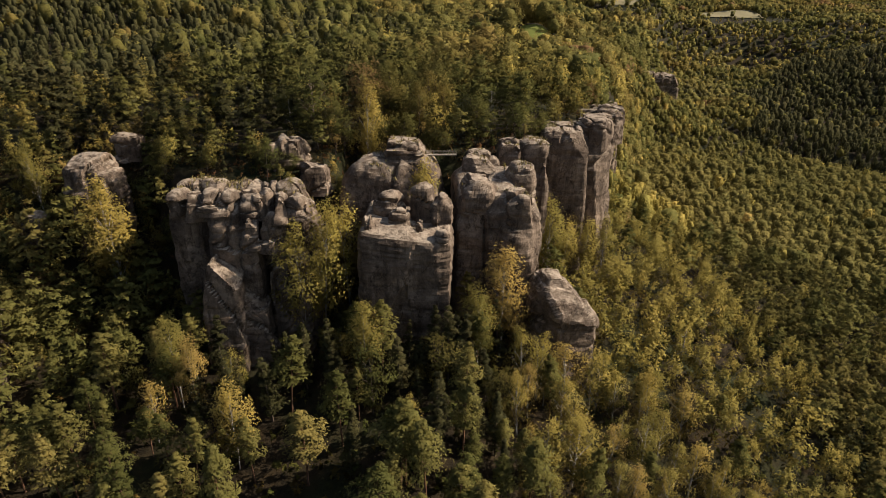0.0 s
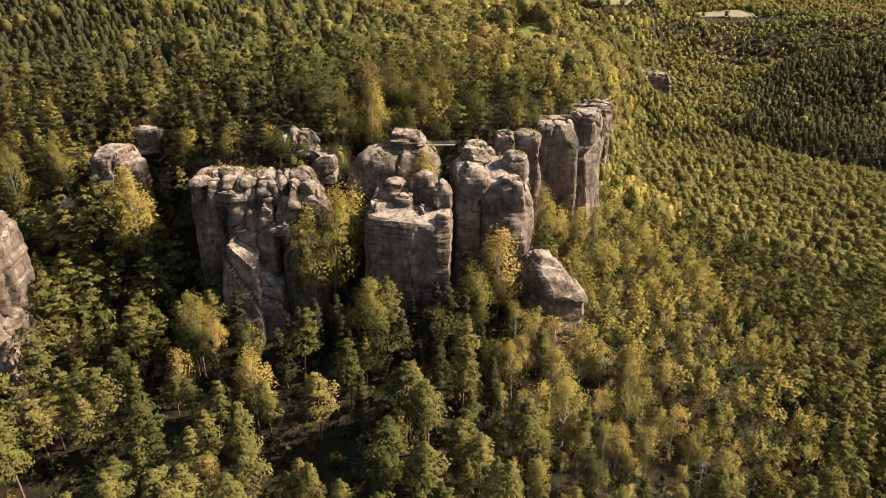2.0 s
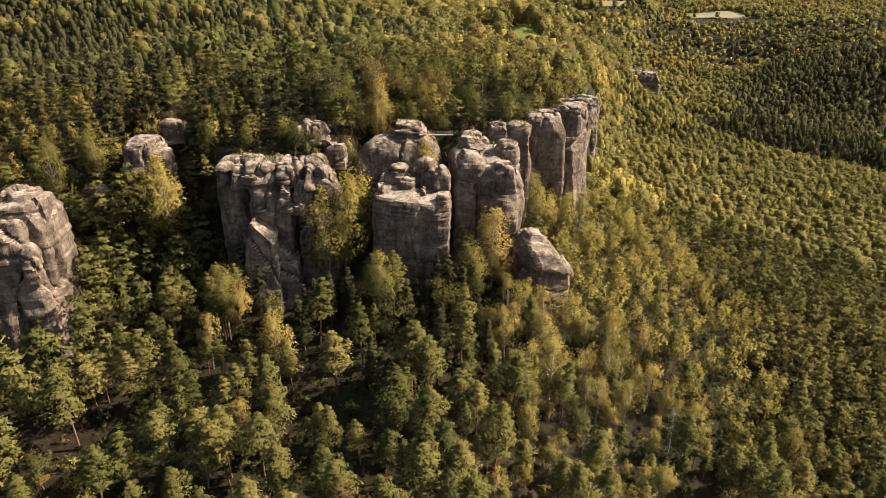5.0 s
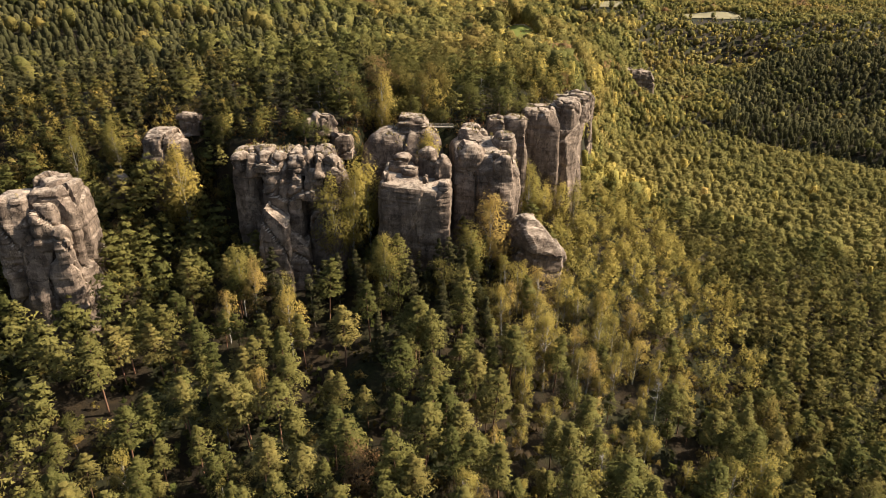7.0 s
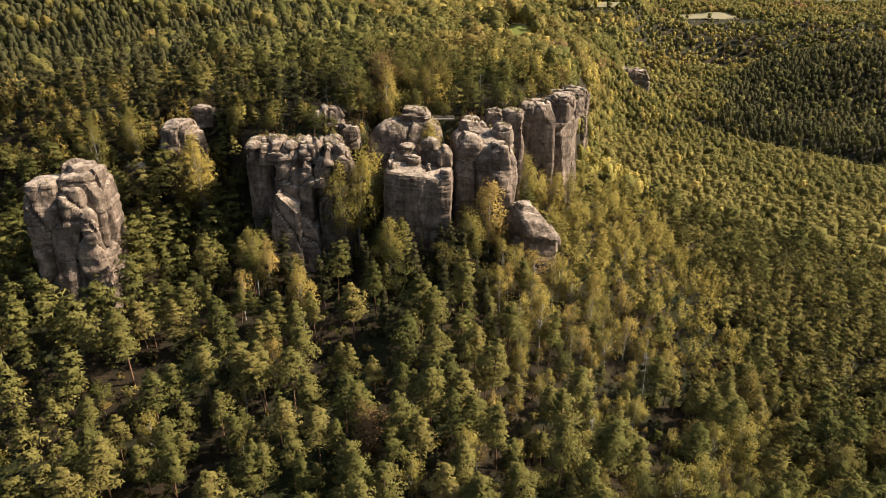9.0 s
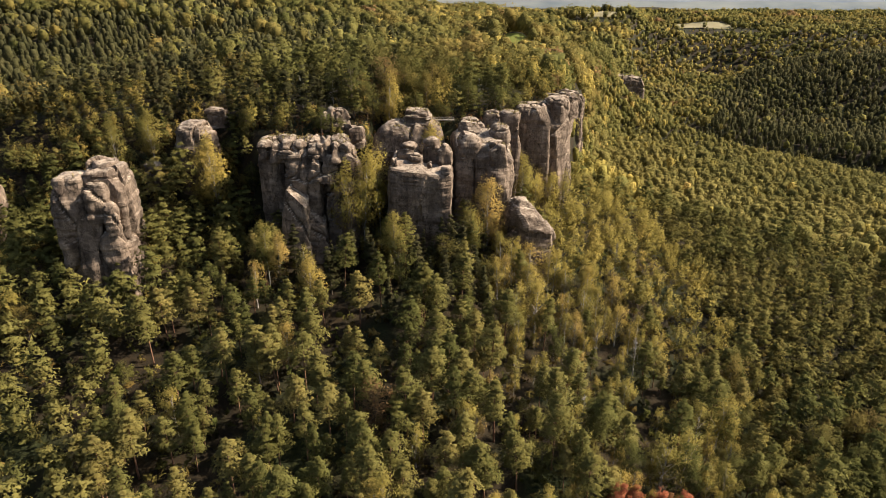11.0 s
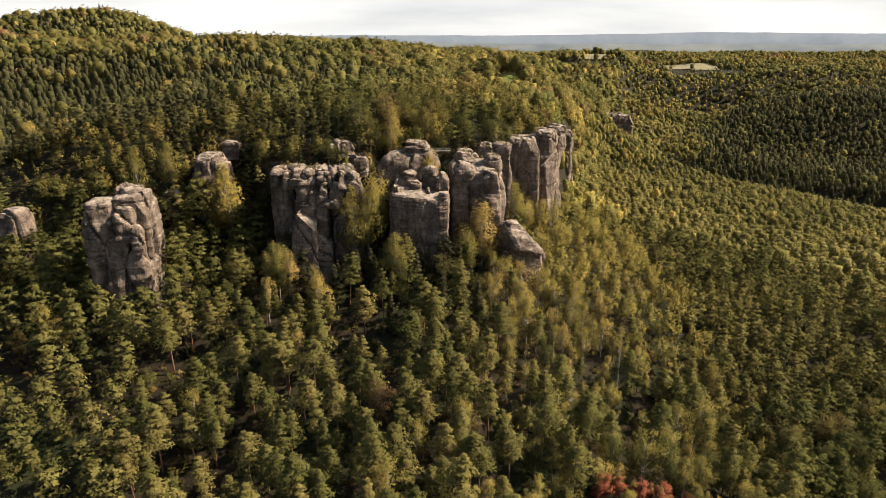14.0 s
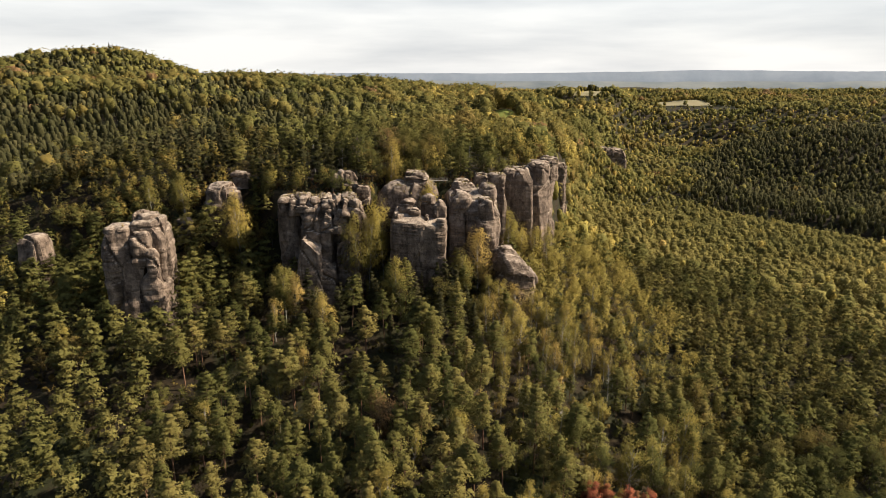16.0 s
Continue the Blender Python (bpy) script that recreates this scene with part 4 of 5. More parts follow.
rows = []
for x0, x1, y0, y1, step in ((-230, 108, -136, 60, 7.7), (108, 420, -136, 60, 5.5), (-440, 100, 60, 330, 9.0), (100, 520, 60, 330, 5.9), (-620, 100, 330, 760, 10.2), (100, 900, 330, 760, 7.2), (-1150, 1500, 760, 1750, 12.0)):
    x, y = scatter(x0, x1, y0, y1, step)
    keep = in_view(x, y) & free_of_rock(x, y) & off_fields(x, y)
    x, y = x[keep], y[keep]
    bare = (y - rim(x) > 0) & (y - rim(x) < 5) & (x < 24) & (x > -76)
    open_land = (y > 560) & (x < 130) & (flat_noise(x, y, 120, 44, 2) < 0.20) & (np.hypot((x + 745) / 190, (y - 1085) / 260) > 1)
    front = ((x > 132) & (x < 206) & (y > 395) & (y < 449)) | ((np.abs(x - 250) < 60) & (y > 900) & (y < 964)) | ((np.abs(x - 535) < 80) & (y > 1090) & (y < 1170))
    sight = (np.abs(x - 50) < 18) & (y > 255) & (y < 308)
    clump = np.where(x > 95, 0.97, 1.0) * np.clip(0.97 - np.where((x > 95) & (y - rim(x) < 0), 0.12, 1.0) * np.where(y > 60, 0.25, 0.8) * smooth(0.15, 0.7, flat_noise(x, y, 24, 91, 2)), 0, 1)
    keep = rng.random(x.size) < np.where(bare, 0.6, np.where(open_land, 0.55, np.where(front, np.where(y < 500, 0.8, 0.75), np.where(sight, 0.3, clump))))
    x, y = x[keep], y[keep]
    kind = species(x, y)
    s = rng.uniform(0.60, 1.02, x.size) + 0.42 * rng.random(x.size) ** 2
    s = np.where(kind == "young_pine", 0.90 + 0.9 * (s - 0.88), s)
    s *= np.where((kind == "young_pine"), 0.95, 1.0) * np.where(y - rim(x) > 16, np.where(kind == "oak", 1.3, 1.12), 1.0)
    s *= np.where((((np.abs(x - 250) < 60) & (y > 900) & (y < 964)) | ((np.abs(x - 535) < 80) & (y > 1090) & (y < 1170))), 0.42, 1.0)
    s *= np.where((y - rim(x) > 0) & (y - rim(x) < 14) & (x < 24), 0.62, 1.0) * np.where((kind == "birch") & (x > 100) & (y - rim(x) < 0), 0.72, 1.0)
    s *= np.where(y > 330, np.where(x < 100, 1.12, 0.86), 1.0) * np.where(y > 760, 1.2, 1.0) * np.where((y > 330) & (x > 200) & (kind == "spruce"), 1.15, 1.0) * np.where((np.abs(x - 50) < 18) & (y > 255) & (y < 308), 0.45, 1.0)
    tint = np.clip(0.5 + 0.42 * flat_noise(x, y, 75, 57, 2) + rng.normal(0, 0.14, x.size), 0, 1)
    rows += list(zip(kind, x, y, land(x, y), s, rng.uniform(0, 360, x.size), tint))

# low trees and shrubs along the cliff's rim
x, y = scatter(-175, 62, 12, 150, 5.2)
keep = free_of_rock(x, y, 0.3) & (y - rim(x) > 1) & (y - rim(x) < 26) & (rng.random(x.size) < 0.80)
x, y = x[keep], y[keep]
a = rng.random(x.size)
kind = np.where(a < 0.30, "birch", np.where(a < 0.78, "pine", "oak")).astype(object)
rows += list(zip(kind, x, y, land(x, y), rng.uniform(0.38, 0.78, x.size), rng.uniform(0, 360, x.size), rng.random(x.size)))

# trees on the steep ground beside the cliffs
for x0, x1, y0, y1, step, much in ((-185, -80, -22, 32, 5.4, 0.85), (-260, -78, 32, 84, 6.6, 0.8), (58, 108, 96, 235, 5.8, 0.8), (96, 240, 190, 480, 5.6, 0.85), (-37, -24, -12, 34, 4.6, 0.7)):
    x, y = scatter(x0, x1, y0, y1, step)
    keep = free_of_rock(x, y, 0.6) & (rng.random(x.size) < much) & ((x < 108) | (np.abs(y - rim(x)) < 60) | (np.hypot(x - 165, y - 425) < 62))
    x, y = x[keep], y[keep]
    a = rng.random(x.size)
    kind = np.where(a < np.where(x > 50, 0.22, 0.5), "birch", np.where(a < 0.88, "pine", "oak")).astype(object)
    rows += list(zip(kind, x, y, land(x, y), rng.uniform(0.42, 0.85, x.size), rng.uniform(0, 360, x.size), rng.random(x.size)))

# low growth filling the lower slope
x, y = scatter(8, 104, -112, -28, 8.6)
keep = free_of_rock(x, y, 1.0) & (rng.random(x.size) < 0.85)
x, y = x[keep], y[keep]
kind = np.where(rng.random(x.size) < 0.7, "birch", "pine").astype(object)
rows += list(zip(kind, x, y, land(x, y), rng.uniform(0.40, 0.72, x.size), rng.uniform(0, 360, x.size), rng.random(x.size)))

# trees that stand out: kind, place, height of the tip
for kind, x, y, tip in (("birch", 14.5, -4, 25.5), ("birch", -66, -26, 15), ("birch", -61, -29, 12), ("birch", -47, -41, 8.5), ("birch", -20.5, -19, 17),
                        ("birch", -34, -4, 36.5), ("birch", -38, -7, 31), ("birch", -28, 4, 37),
                        ("birch", -7, 46, 57), ("birch", -28, 42, 60), ("birch", -46, 44, 60), ("birch", -9.5, 18, 42), ("spruce", 0.5, -16, 17),
                        ("birch", 32, 40, 24), ("birch", 8, -12, 18), ("birch", -93, 4, 38), ("birch", -126, 24, 44), ("birch", -138, 16, 42), ("birch", -97, 6, 37), ("pine", -110, 6, 33),
                        ("pine", -117, 5, 33), ("pine", -123, 4, 26), ("birch", 24, -14, 5), ("birch", 31, -15, 4), ("birch", 38, -14, 2), ("pine", 27, -19, 3), ("birch", 38, 47, 15), ("birch", 46, 51, 13), ("birch", 54, 58, 11),
                        ("spruce", -42, -17, 7), ("spruce", -36, -19, 10), ("spruce", -30, -18, 8), ("spruce", -26, -23, 6), ("spruce", -14, -17, 8), ("spruce", -8, -18, 5), ("spruce", 5, -15, 13), ("spruce", -52, -23, 3), ("spruce", 10, -19, 5),
                        ("pine", -190, -14, 9), ("pine", -182, -13, 11), ("birch", -195, -9, 14)):
    g = float(land(x, y))
    kind = "tall_birch" if kind == "birch" and tip - g > 22 else kind
    rows.append((kind, x, y, g, (tip - g) / KINDS[kind]["H"], 40.0 * len(rows) % 360, rng.random()))

NEAR = {"tall_birch": 60, "pine": 280, "young_pine": 24, "birch": 150, "oak": 120, "rust": 22, "spruce": 40}
TREE_LABEL = {
    "pine": "tall Scots pine with layered yellow-green crown", "young_pine": "young pine with dense olive-green crown",
    "spruce": "dark green narrow spruce", "tall_birch": "tall drooping birch with yellow-green leaves beside the cliff", "birch": "birch with fine yellow autumn leaves", "oak": "broad leafy tree with deep green crown",
    "rust": "small leafy tree with rust-red autumn leaves"}


def tree_object(kind, seed):
    stem, crown = grown(kind, seed, 0)
    root = new({"oak": "leafy_tree", "rust": "leafy_tree", "tall_birch": "birch"}.get(kind, kind))
    part("trunk", faces_mesh("trunk", *stem, True), MAT[BARK[kind]], root)
    part("crown", leaf_mesh("crown", *crown), MAT[LEAF[kind]], root)
    return tagged(root, TREE_LABEL[kind], "tree", kind.replace("_", " ").replace("oak", "leafy tree").replace("rust", "red leafy tree") + " trees on the slope")


def near_stretch(r):
    kind, x, y = r[0], r[1], r[2]
    return math.hypot((x - 5) * 0.9, y + 75)


rows.sort(key=near_stretch)
models, used, mass = {}, {k: 0 for k in NEAR}, {}
for kind, x, y, z, s, turn, pick in rows:
    d = math.hypot(x - 4, y + 190)
    if used[kind] < NEAR[kind] and d < 420:
        n = used[kind]
        used[kind] += 1
        m = pose(x, y, z, rng.normal(0, 1.6), rng.normal(0, 1.6), turn) @ Matrix.Diagonal((s * rng.uniform(0.84, 1.22), s * rng.uniform(0.84, 1.22), s, 1))
        if (kind, n % 6) not in models:
            models[kind, n % 6] = tree_object(kind, 100 + 7 * (n % 6) + len(kind))
            models[kind, n % 6].matrix_basis = m
        else:
            src = models[kind, n % 6]
            old = src.matrix_basis.copy()
            src.matrix_basis = Matrix()
            copy_thing(src, m)
            src.matrix_basis = old
        continue
    lod = 1 if d < 328 else 2 if d < 760 else 3 if d < 1180 else 4
    mass.setdefault((kind, lod), []).append((x, y, z, s, radians(turn), pick))

# low heath and bushes on the rim
x, y = scatter(-165, 66, 8, 120, 2.7)
keep = free_of_rock(x, y, -0.6) & (y - rim(x) > -3) & (y - rim(x) < 24) & (flat_noise(x, y, 9, 77, 2) > -0.25)
x, y = x[keep], y[keep]
gx, gy = scatter(-41, -23, -8, 40, 2.4)
gk = free_of_rock(gx, gy, -0.3)
x, y = np.concatenate([x, gx[gk]]), np.concatenate([y, gy[gk]])
mass["heath", 3] = list(zip(x, y, land(x, y) - 0.2, rng.uniform(0.5, 1.15, x.size), rng.uniform(0, 6.28, x.size), rng.random(x.size)))
x, y = scatter(-200, 330, -136, 60, 6.3)
keep = in_view(x, y) & free_of_rock(x, y, 1.0) & (y - rim(x) < 2)
x, y = x[keep], y[keep]
mass["shrub", 3] = list(zip(x, y, land(x, y) - 0.2, rng.uniform(0.6, 1.5, x.size), rng.uniform(0, 6.28, x.size), rng.random(x.size)))
KINDS["shrub"] = dict(make=broadleaf, H=4.0, R=2.6, bare=0.0, lobes=4, size=0.20)
LEAF["shrub"] = "shrub"
KINDS["heath"] = dict(make=broadleaf, H=1.9, R=1.5, bare=0.0, lobes=4, size=0.115)
LEAF["heath"] = "heath"

WOODS = {"heath": "heath", "shrub": "undergrowth", "pine": "pine_wood", "young_pine": "young_pine_wood", "spruce": "spruce_wood", "birch": "birch_wood", "oak": "leafy_wood", "rust": "red_leafy_wood"}
WOOD_LABEL = {"shrub": "dark green undergrowth beneath the trees", "heath": "low brown heath and bushes on the cliff rim", "pine": "dense pine wood with yellow-green crowns", "young_pine": "dense young pine wood on the sunny slope", "spruce": "dark spruce woods whose tone partly stands in for shade",
              "birch": "birches with yellow autumn leaves among the pines", "oak": "mixed leafy wood in green and brown", "rust": "rust-red leafy trees"}
for (kind, lod), items in mass.items():
    arr = np.array(items)
    allV, allF, allR, allN, n0 = [], [], [], [], 0
    variants = [grown(kind, 300 + 11 * v + lod, lod, stem=False)[1] for v in range(6)]
    for v, (V, F, N) in enumerate(variants):
        sub = arr[v::6]
        if not len(sub):
            continue
        c, s = np.cos(sub[:, 4]), np.sin(sub[:, 4])
        sc = sub[:, 3]
        W = np.empty((len(sub), len(V), 3))
        W[..., 0] = (c[:, None] * V[:, 0] - s[:, None] * V[:, 1]) * sc[:, None] + sub[:, 0, None]
        W[..., 1] = (s[:, None] * V[:, 0] + c[:, None] * V[:, 1]) * sc[:, None] + sub[:, 1, None]
        W[..., 2] = V[:, 2] * sc[:, None] + sub[:, 2, None]
        allV.append(W.reshape(-1, 3))
        M = np.empty((len(sub), len(V), 3))
        M[..., 0] = c[:, None] * N[:, 0] - s[:, None] * N[:, 1]
        M[..., 1] = s[:, None] * N[:, 0] + c[:, None] * N[:, 1]
        M[..., 2] = N[:, 2]
        allN.append(M.reshape(-1, 3))
        allF.append((F[None] + (np.arange(len(sub)) * len(V))[:, None, None]).reshape(-1, 3) + n0)
        allR.append(np.repeat(sub[:, 5], len(V)))
        n0 += len(sub) * len(V)
    me = leaf_mesh("woods", np.vstack(allV), np.vstack(allF), np.vstack(allN))
    at = me.attributes.new("tree_random", "FLOAT", "POINT")
    at.data.foreach_set("value", np.concatenate(allR).astype(np.float32))
    ob = new(WOODS[kind], me)
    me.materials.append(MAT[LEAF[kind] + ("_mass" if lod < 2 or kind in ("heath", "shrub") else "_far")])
    tagged(ob, WOOD_LABEL[kind], "woods", kind="stuff")

# ---- fields and far hills ----
for name, cx, cy, hx, hy, turn, mat, label in FIELDS:
    c, s = math.cos(radians(turn)), math.sin(radians(turn))
    gx, gy = np.meshgrid(np.linspace(-hx, hx, 24), np.linspace(-hy, hy, 24))
    edge = 1 + 0.12 * flat_noise(gx + cx, gy + cy, hx, 33)
    wx, wy = cx + (c * gx - s * gy) * edge, cy + (s * gx + c * gy) * edge
    v = np.stack([wx, wy, land(wx, wy) + 1.0], -1).reshape(-1, 3)
    i = (np.arange(23)[:, None] * 24 + np.arange(23)[None]).ravel()
    ob = new(name, faces_mesh(name, v, np.stack([i, i + 1, i + 25, i + 24], 1), True))
    ob.data.materials.append(MAT[mat])
    tagged(ob, label, "field", kind="structure")


def far_ridge(name, dist, x0, x1, base, crest, colour, seed, label):
    n = 260
    x = np.linspace(x0, x1, n)
    y = dist + 60 * flat_noise(x, x * 0, 700, seed)
    z = crest(x) + 3 * flat_noise(x, x * 0, 260, seed + 1) + 1.2 * flat_noise(x, x * 0, 40, seed + 2)
    v = np.concatenate([np.stack([x, y, np.full(n, base)], 1), np.stack([x, y + 120, z], 1), np.stack([x, y + 260, np.full(n, base)], 1)])
    i = np.arange(n - 1)
    f = np.concatenate([np.stack([i, i + 1, i + n + 1, i + n], 1), np.stack([i + n, i + n + 1, i + 2 * n + 1, i + 2 * n], 1)])
    ob = new(name, faces_mesh(name, v, f, True))
    ob.data.materials.append(colour)
    tagged(ob, label, "hills", kind="structure")


# far hills and plain: the blue of haze is put into their colour
MAT["hazed_hill"] = plain("distant wooded hills", (0.15, 0.185, 0.225), (0.20, 0.235, 0.27), 0.006, 1.0)
MAT["hazed_plain"] = plain("distant plain", (0.11, 0.135, 0.15), (0.20, 0.215, 0.20), 0.01, 1.0, (0.3, 1, 1))
far_ridge("backdrop_hills", 4300, -4000, 4600, -80, lambda x: 82 + 22 * np.exp(-((x - 1900) / 900) ** 2) + 14 * np.exp(-((x - 3400) / 600) ** 2), MAT["hazed_hill"], 71, "distant wooded hills on the horizon, coloured blue for haze")
far_ridge("backdrop_plain", 3000, -3200, 3600, -80, lambda x: 44 + 8 * np.exp(-((x + 600) / 700) ** 2), MAT["hazed_plain"], 81, "hazy distant plain of fields and woods")


# ---- on the rocks: shrubs and dry grass ----
bpy.context.view_layer.update()
DEPS = bpy.context.evaluated_depsgraph_get()


def top_of_rock(x, y):
    """The height of the rock under the open sky at x, y, or None where something else lies there."""
    z = 90.0
    for _ in range(12):
        hit, place, normal, _i, ob, _m = scene.ray_cast(DEPS, Vector((x, y, z)), Vector((0, 0, -1)))
        if not hit:
            return None
        if ob.parent and ob.parent.name.split(".")[0] in ("rock_tower", "rock_massif", "rock_wall", "rock_outcrop", "boulder"):
            return place.z if normal.z > 0.55 or normal.z < -0.55 else None
        if ob.name.startswith("ground"):
            return None
        z = place.z - 0.05
    return None


def grass_tufts():
    V, F, n = [], [], 0
    for x0, x1, y0, y1, count in ((-74, -38, 0, 14, 260), (3, 24, 8, 36, 150), (-30, -4, 16, 36, 110), (31, 62, 58, 110, 150), (13, 29, 34, 50, 60)):
        for _ in range(count):
            x, y = rng.uniform(x0, x1), rng.uniform(y0, y1)
            if float(flat_noise(np.array([x]), np.array([y]), 7, 61, 2)[0]) < -0.05:
                continue
            z = top_of_rock(x, y)
            if z is None:
                continue
            for _b in range(9):
                bx, by = x + rng.normal(0, 0.45), y + rng.normal(0, 0.45)
                a, tall = rng.uniform(0, 2 * np.pi), rng.uniform(0.35, 0.85)
                w = np.array([np.cos(a), np.sin(a), 0]) * 0.16
                tip = np.array([bx + rng.normal(0, 0.25), by + rng.normal(0, 0.25), z + tall])
                p = np.array([bx, by, z - 0.25])
                V += [p - w, p + w, tip]
                F.append((n, n + 1, n + 2))
                n += 3
    ob = new("dry_grass", faces_mesh("dry grass", np.array(V), np.array(F)))
    ob.data.materials.append(MAT["dry_grass"])
    tagged(ob, "straw-coloured dry grass in tufts on the rock tops", "grass", kind="stuff")


grass_tufts()

for kind, x, y, s in (("birch", -10, 17.5, 0.36), ("birch", 15, 24, 0.20), ("birch", 19.5, 15, 0.14), ("birch", 4.5, 12, 0.13), ("pine", -46, 8, 0.34), ("birch", -42, 3, 0.36),
                      ("birch", -41, -5, 0.40), ("pine", -57, 12, 0.30), ("birch", -124, -36, 0.13), ("birch", -69, 11, 0.20), ("pine", 22, 44, 0.28), ("birch", 36, 70, 0.28),
                      ("birch", 45, 78, 0.30), ("birch", 53, 90, 0.32), ("birch", 78, 190, 0.4), ("rust", 8, 44, 0.42), ("pine", 12, 47, 0.35)):
    z = top_of_rock(x, y)
    z = float(land(x, y)) if z is None else z
    src = models[kind, 1]
    old = src.matrix_basis.copy()
    src.matrix_basis = Matrix()
    made = copy_thing(src, pose(x, y, z - 0.1, 0, 0, 57 * x) @ Matrix.Diagonal((s, s, s * 0.9, 1)))
    src.matrix_basis = old
    tagged(made, "stunted %s rooted in a crack of the rock" % {"birch": "yellow birch bush", "pine": "pine", "rust": "red-leaved bush"}[kind], "bush", "bushes on the rocks")


# ---- footbridge between the rock towers ----
def box(bm, m, sx, sy, sz, bevel=0.0):
    made = bmesh.ops.create_cube(bm, size=1.0, matrix=m @ Matrix.Diagonal((sx, sy, sz, 1)))
    if bevel:
        edges = list({e for v in made["verts"] for e in v.link_edges})
        bmesh.ops.bevel(bm, geom=edges, offset=bevel, segments=1, affect="EDGES")


def box_part(name, m, size, mat, parent, bevel=0.01, label=""):
    bm = bmesh.new()
    box(bm, m, *size, bevel)
    me = bpy.data.meshes.new(name)
    bm.to_mesh(me)
    bm.free()
    return part(name, me, mat, parent, label)


def footbridge(x, y, z, length, turn):
    root = new("footbridge")
    for side in (-0.55, 0.55):
        box_part("beam", pose(0, side * 0.8, -0.16), (length, 0.16, 0.22), MAT["plank"], root)
        box_part("handrail", pose(0, side * 1.05, 1.05), (length, 0.09, 0.09), MAT["plank"], root)
        box_part("mid_rail", pose(0, side * 1.05, 0.55), (length, 0.06, 0.07), MAT["plank"], root)
        for k in range(6):
            box_part("post", pose(-length / 2 + 0.15 + k * (length - 0.3) / 5, side * 1.05, 0.5), (0.09, 0.09, 1.15), MAT["plank"], root)
    me = None
    for k in range(int(length / 0.24)):
        m = pose(-length / 2 + 0.12 + 0.24 * k, 0, 0)
        if me is None:
            ob = box_part("plank", Matrix(), (0.21, 1.25, 0.05), MAT["plank"], root)
            me = ob.data
        else:
            ob = part("plank", me, MAT["plank"], root)
        ob.matrix_basis = m
    root.matrix_basis = pose(x, y, z, 0, 0, turn)
    return tagged(root, "narrow weathered wooden footbridge spanning two rock towers", "footbridge")


footbridge(-4.8, 28, 41.4, 11.5, 6)


# ---- village ----
MAT["roof_tile"] = plain("red roof tile", (0.20, 0.07, 0.045), (0.32, 0.13, 0.085), 0.8)
MAT["plaster"] = plain("pale plaster", (0.55, 0.50, 0.42), (0.72, 0.68, 0.60), 0.6)
MAT["pane"] = plain("dark window pane", (0.03, 0.035, 0.04), (0.06, 0.07, 0.08), 0.5, 0.15)


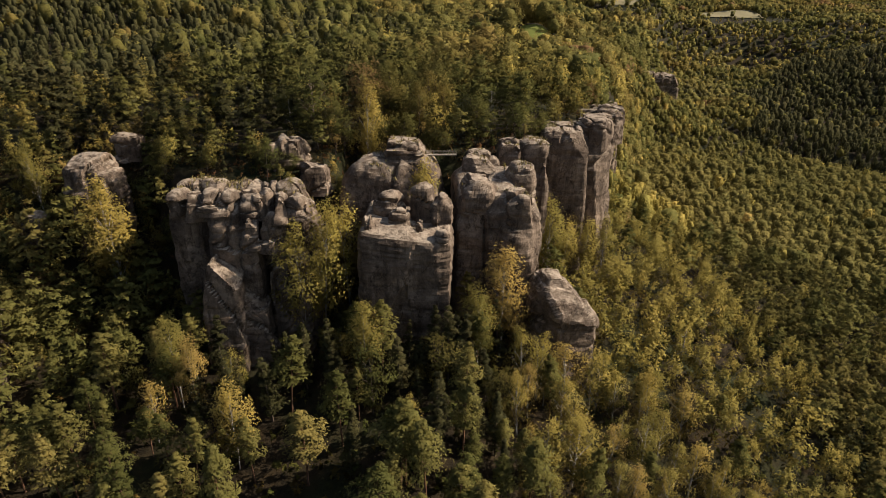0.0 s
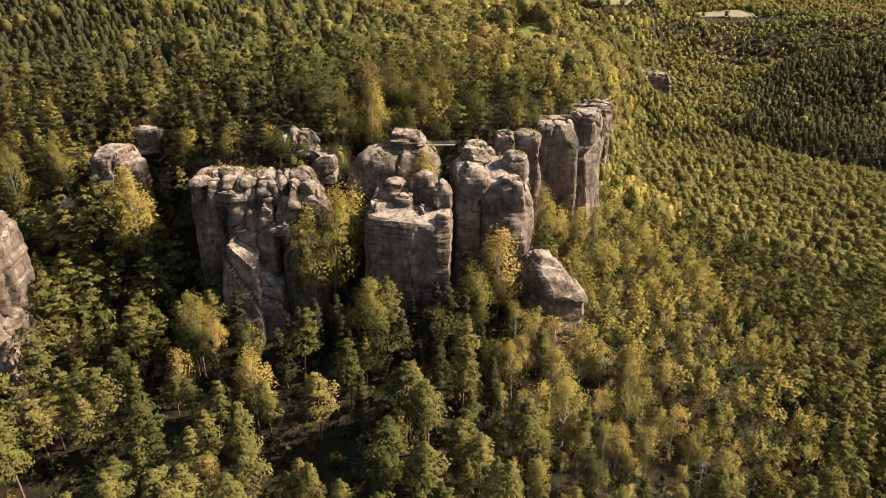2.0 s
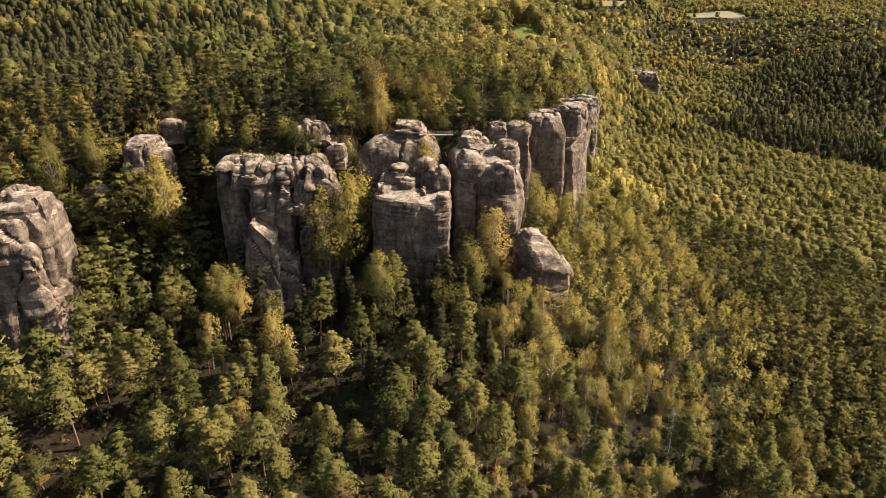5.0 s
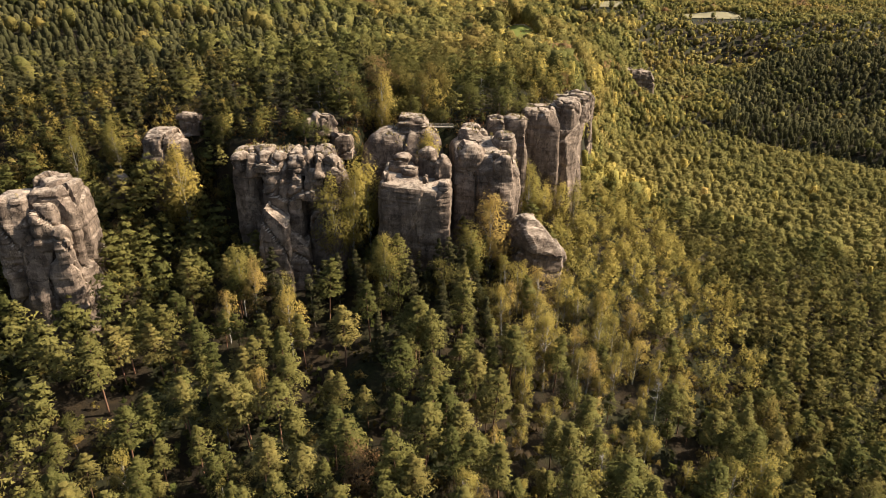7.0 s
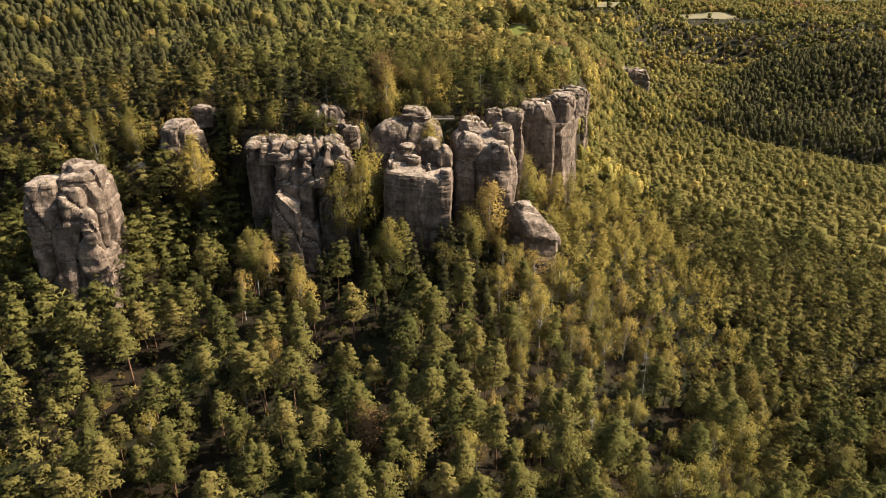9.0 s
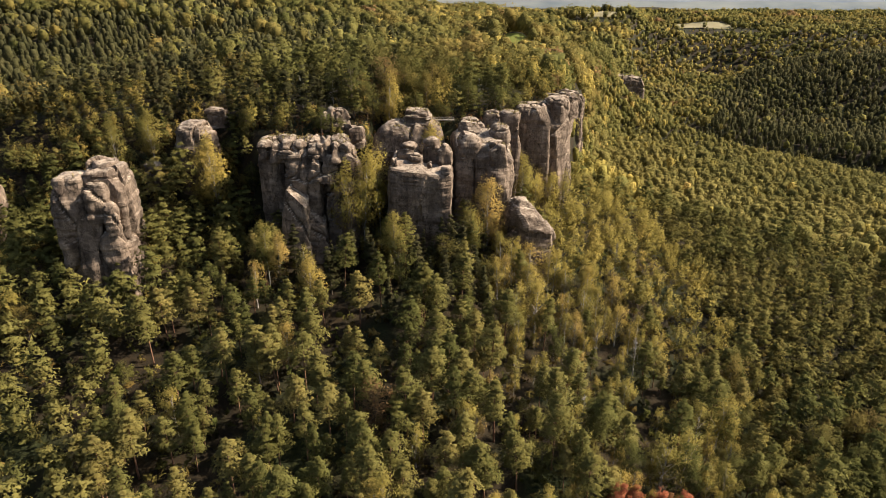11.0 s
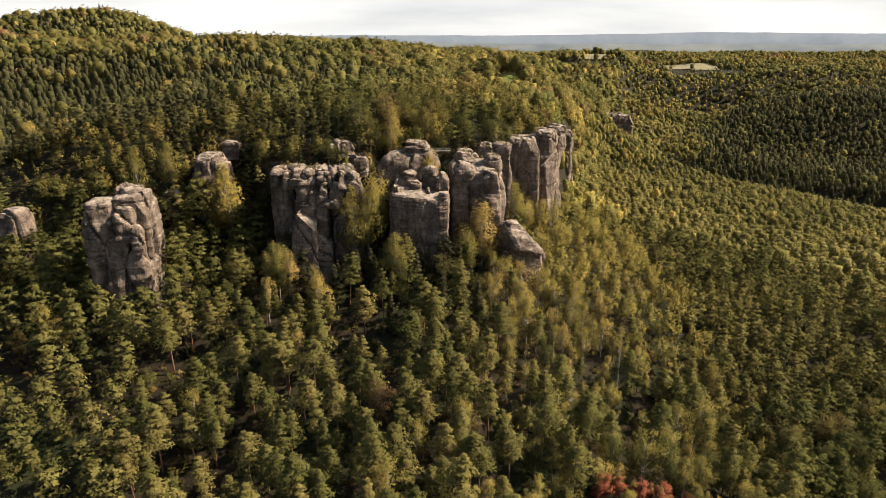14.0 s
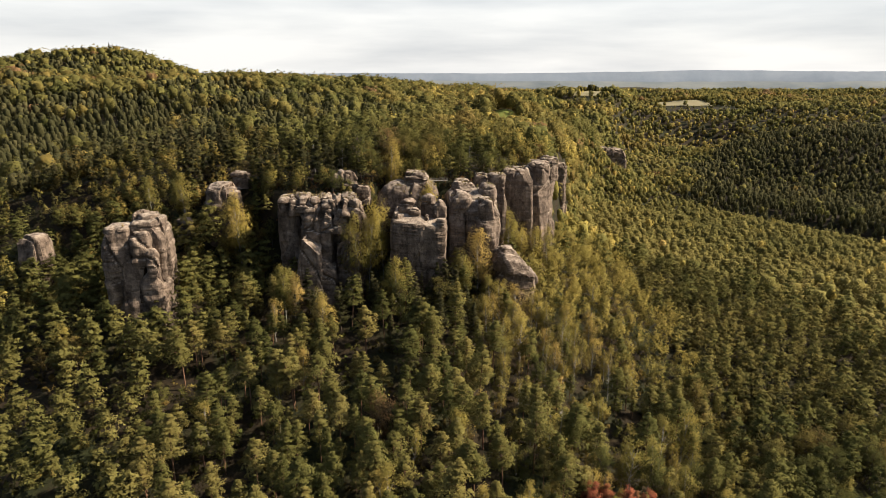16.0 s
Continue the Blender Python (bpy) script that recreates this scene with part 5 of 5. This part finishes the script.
def house(x, y, w, d, h, turn, label):
    root = new("house")
    box_part("wall", pose(0, 0, h / 2 - 1), (w, d, h + 2), MAT["plaster"], root, 0.05)
    v = np.array([(-w / 2 - 0.6, -d / 2 - 0.6, h), (w / 2 + 0.6, -d / 2 - 0.6, h), (w / 2 + 0.6, d / 2 + 0.6, h), (-w / 2 - 0.6, d / 2 + 0.6, h), (-w / 2 - 0.6, 0, h + d * 0.55), (w / 2 + 0.6, 0, h + d * 0.55)])
    me = bpy.data.meshes.new("roof")
    me.from_pydata(v.tolist(), [], [(0, 1, 5, 4), (2, 3, 4, 5), (0, 4, 3), (1, 2, 5), (3, 2, 1, 0)])
    roof = part("roof", me, MAT["roof_tile"], root)
    box_part("chimney", pose(w * 0.2, 0.6, h + d * 0.6), (0.9, 0.9, 2.4), MAT["plaster"], roof, 0.03)
    for k in range(max(2, int(w / 4))):
        px = -w / 2 + (k + 0.5) * w / max(2, int(w / 4))
        win = box_part("window", pose(px, -d / 2 - 0.03, h * 0.55), (1.5, 0.16, 1.7), MAT["plaster"], root, 0.02)
        box_part("pane", pose(px, -d / 2 - 0.13, h * 0.55), (1.2, 0.06, 1.4), MAT["pane"], win)
    root.matrix_basis = pose(x, y, float(land(x, y)) + 1, 0, 0, turn)
    return tagged(root, label, "house", "village houses")


house(66, 1283, 30, 13, 7, 4, "long farmhouse with red tiled roof among trees")
house(20, 1330, 16, 10, 6, -14, "pale village house with red roof behind trees")
house(-30, 1300, 14, 10, 6, 10, "pale village house with steep red roof")
house(-75, 1360, 18, 10, 6, -4, "village house with red roof on the plateau")


# ---- dead trees ----
def dead_tree(x, y, h, seed):
    r = np.random.default_rng(seed)
    root = new("dead_tree")
    zz = np.linspace(-0.6, h, 7)
    line = np.column_stack([r.normal(0, 0.15, 7).cumsum() * 0.6, r.normal(0, 0.15, 7).cumsum() * 0.6, zz])
    part("trunk", faces_mesh("trunk", *tube(line, np.linspace(0.24, 0.04, 7), 6), True), MAT["dead_wood"], root)
    for k in range(22):
        t = r.uniform(0.35, 0.97)
        p = np.array([np.interp(t * h, zz, line[:, i]) for i in range(3)])
        a, ln = r.uniform(0, 2 * np.pi), (1.15 - t) * r.uniform(1.8, 3.8)
        q = p + np.array([np.cos(a) * ln, np.sin(a) * ln, ln * r.uniform(0.1, 0.7)])
        twig = [tube([p, (p + q) / 2 + [0, 0, 0.15], q], [0.07, 0.045, 0.015], 4)]
        for _ in range(3):
            m = p + (q - p) * r.uniform(0.4, 0.9)
            twig.append(tube([m, m + r.normal(0, 0.45, 3) + [0, 0, 0.2]], [0.03, 0.01], 3))
        part("branch", faces_mesh("branch", *join(twig), True), MAT["dead_wood"], root)
    root.location = (x, y, float(land(x, y)))
    return tagged(root, "bare grey dead tree standing in the wood", "tree", "dead trees")


for i_, (x, y, h) in enumerate(((42, -74, 15), (69, 8, 17), (66, -42, 16), (-70, 60, 15), (-52, 42, 13), (12, 66, 14))):
    dead_tree(x, y, h, 500 + i_)
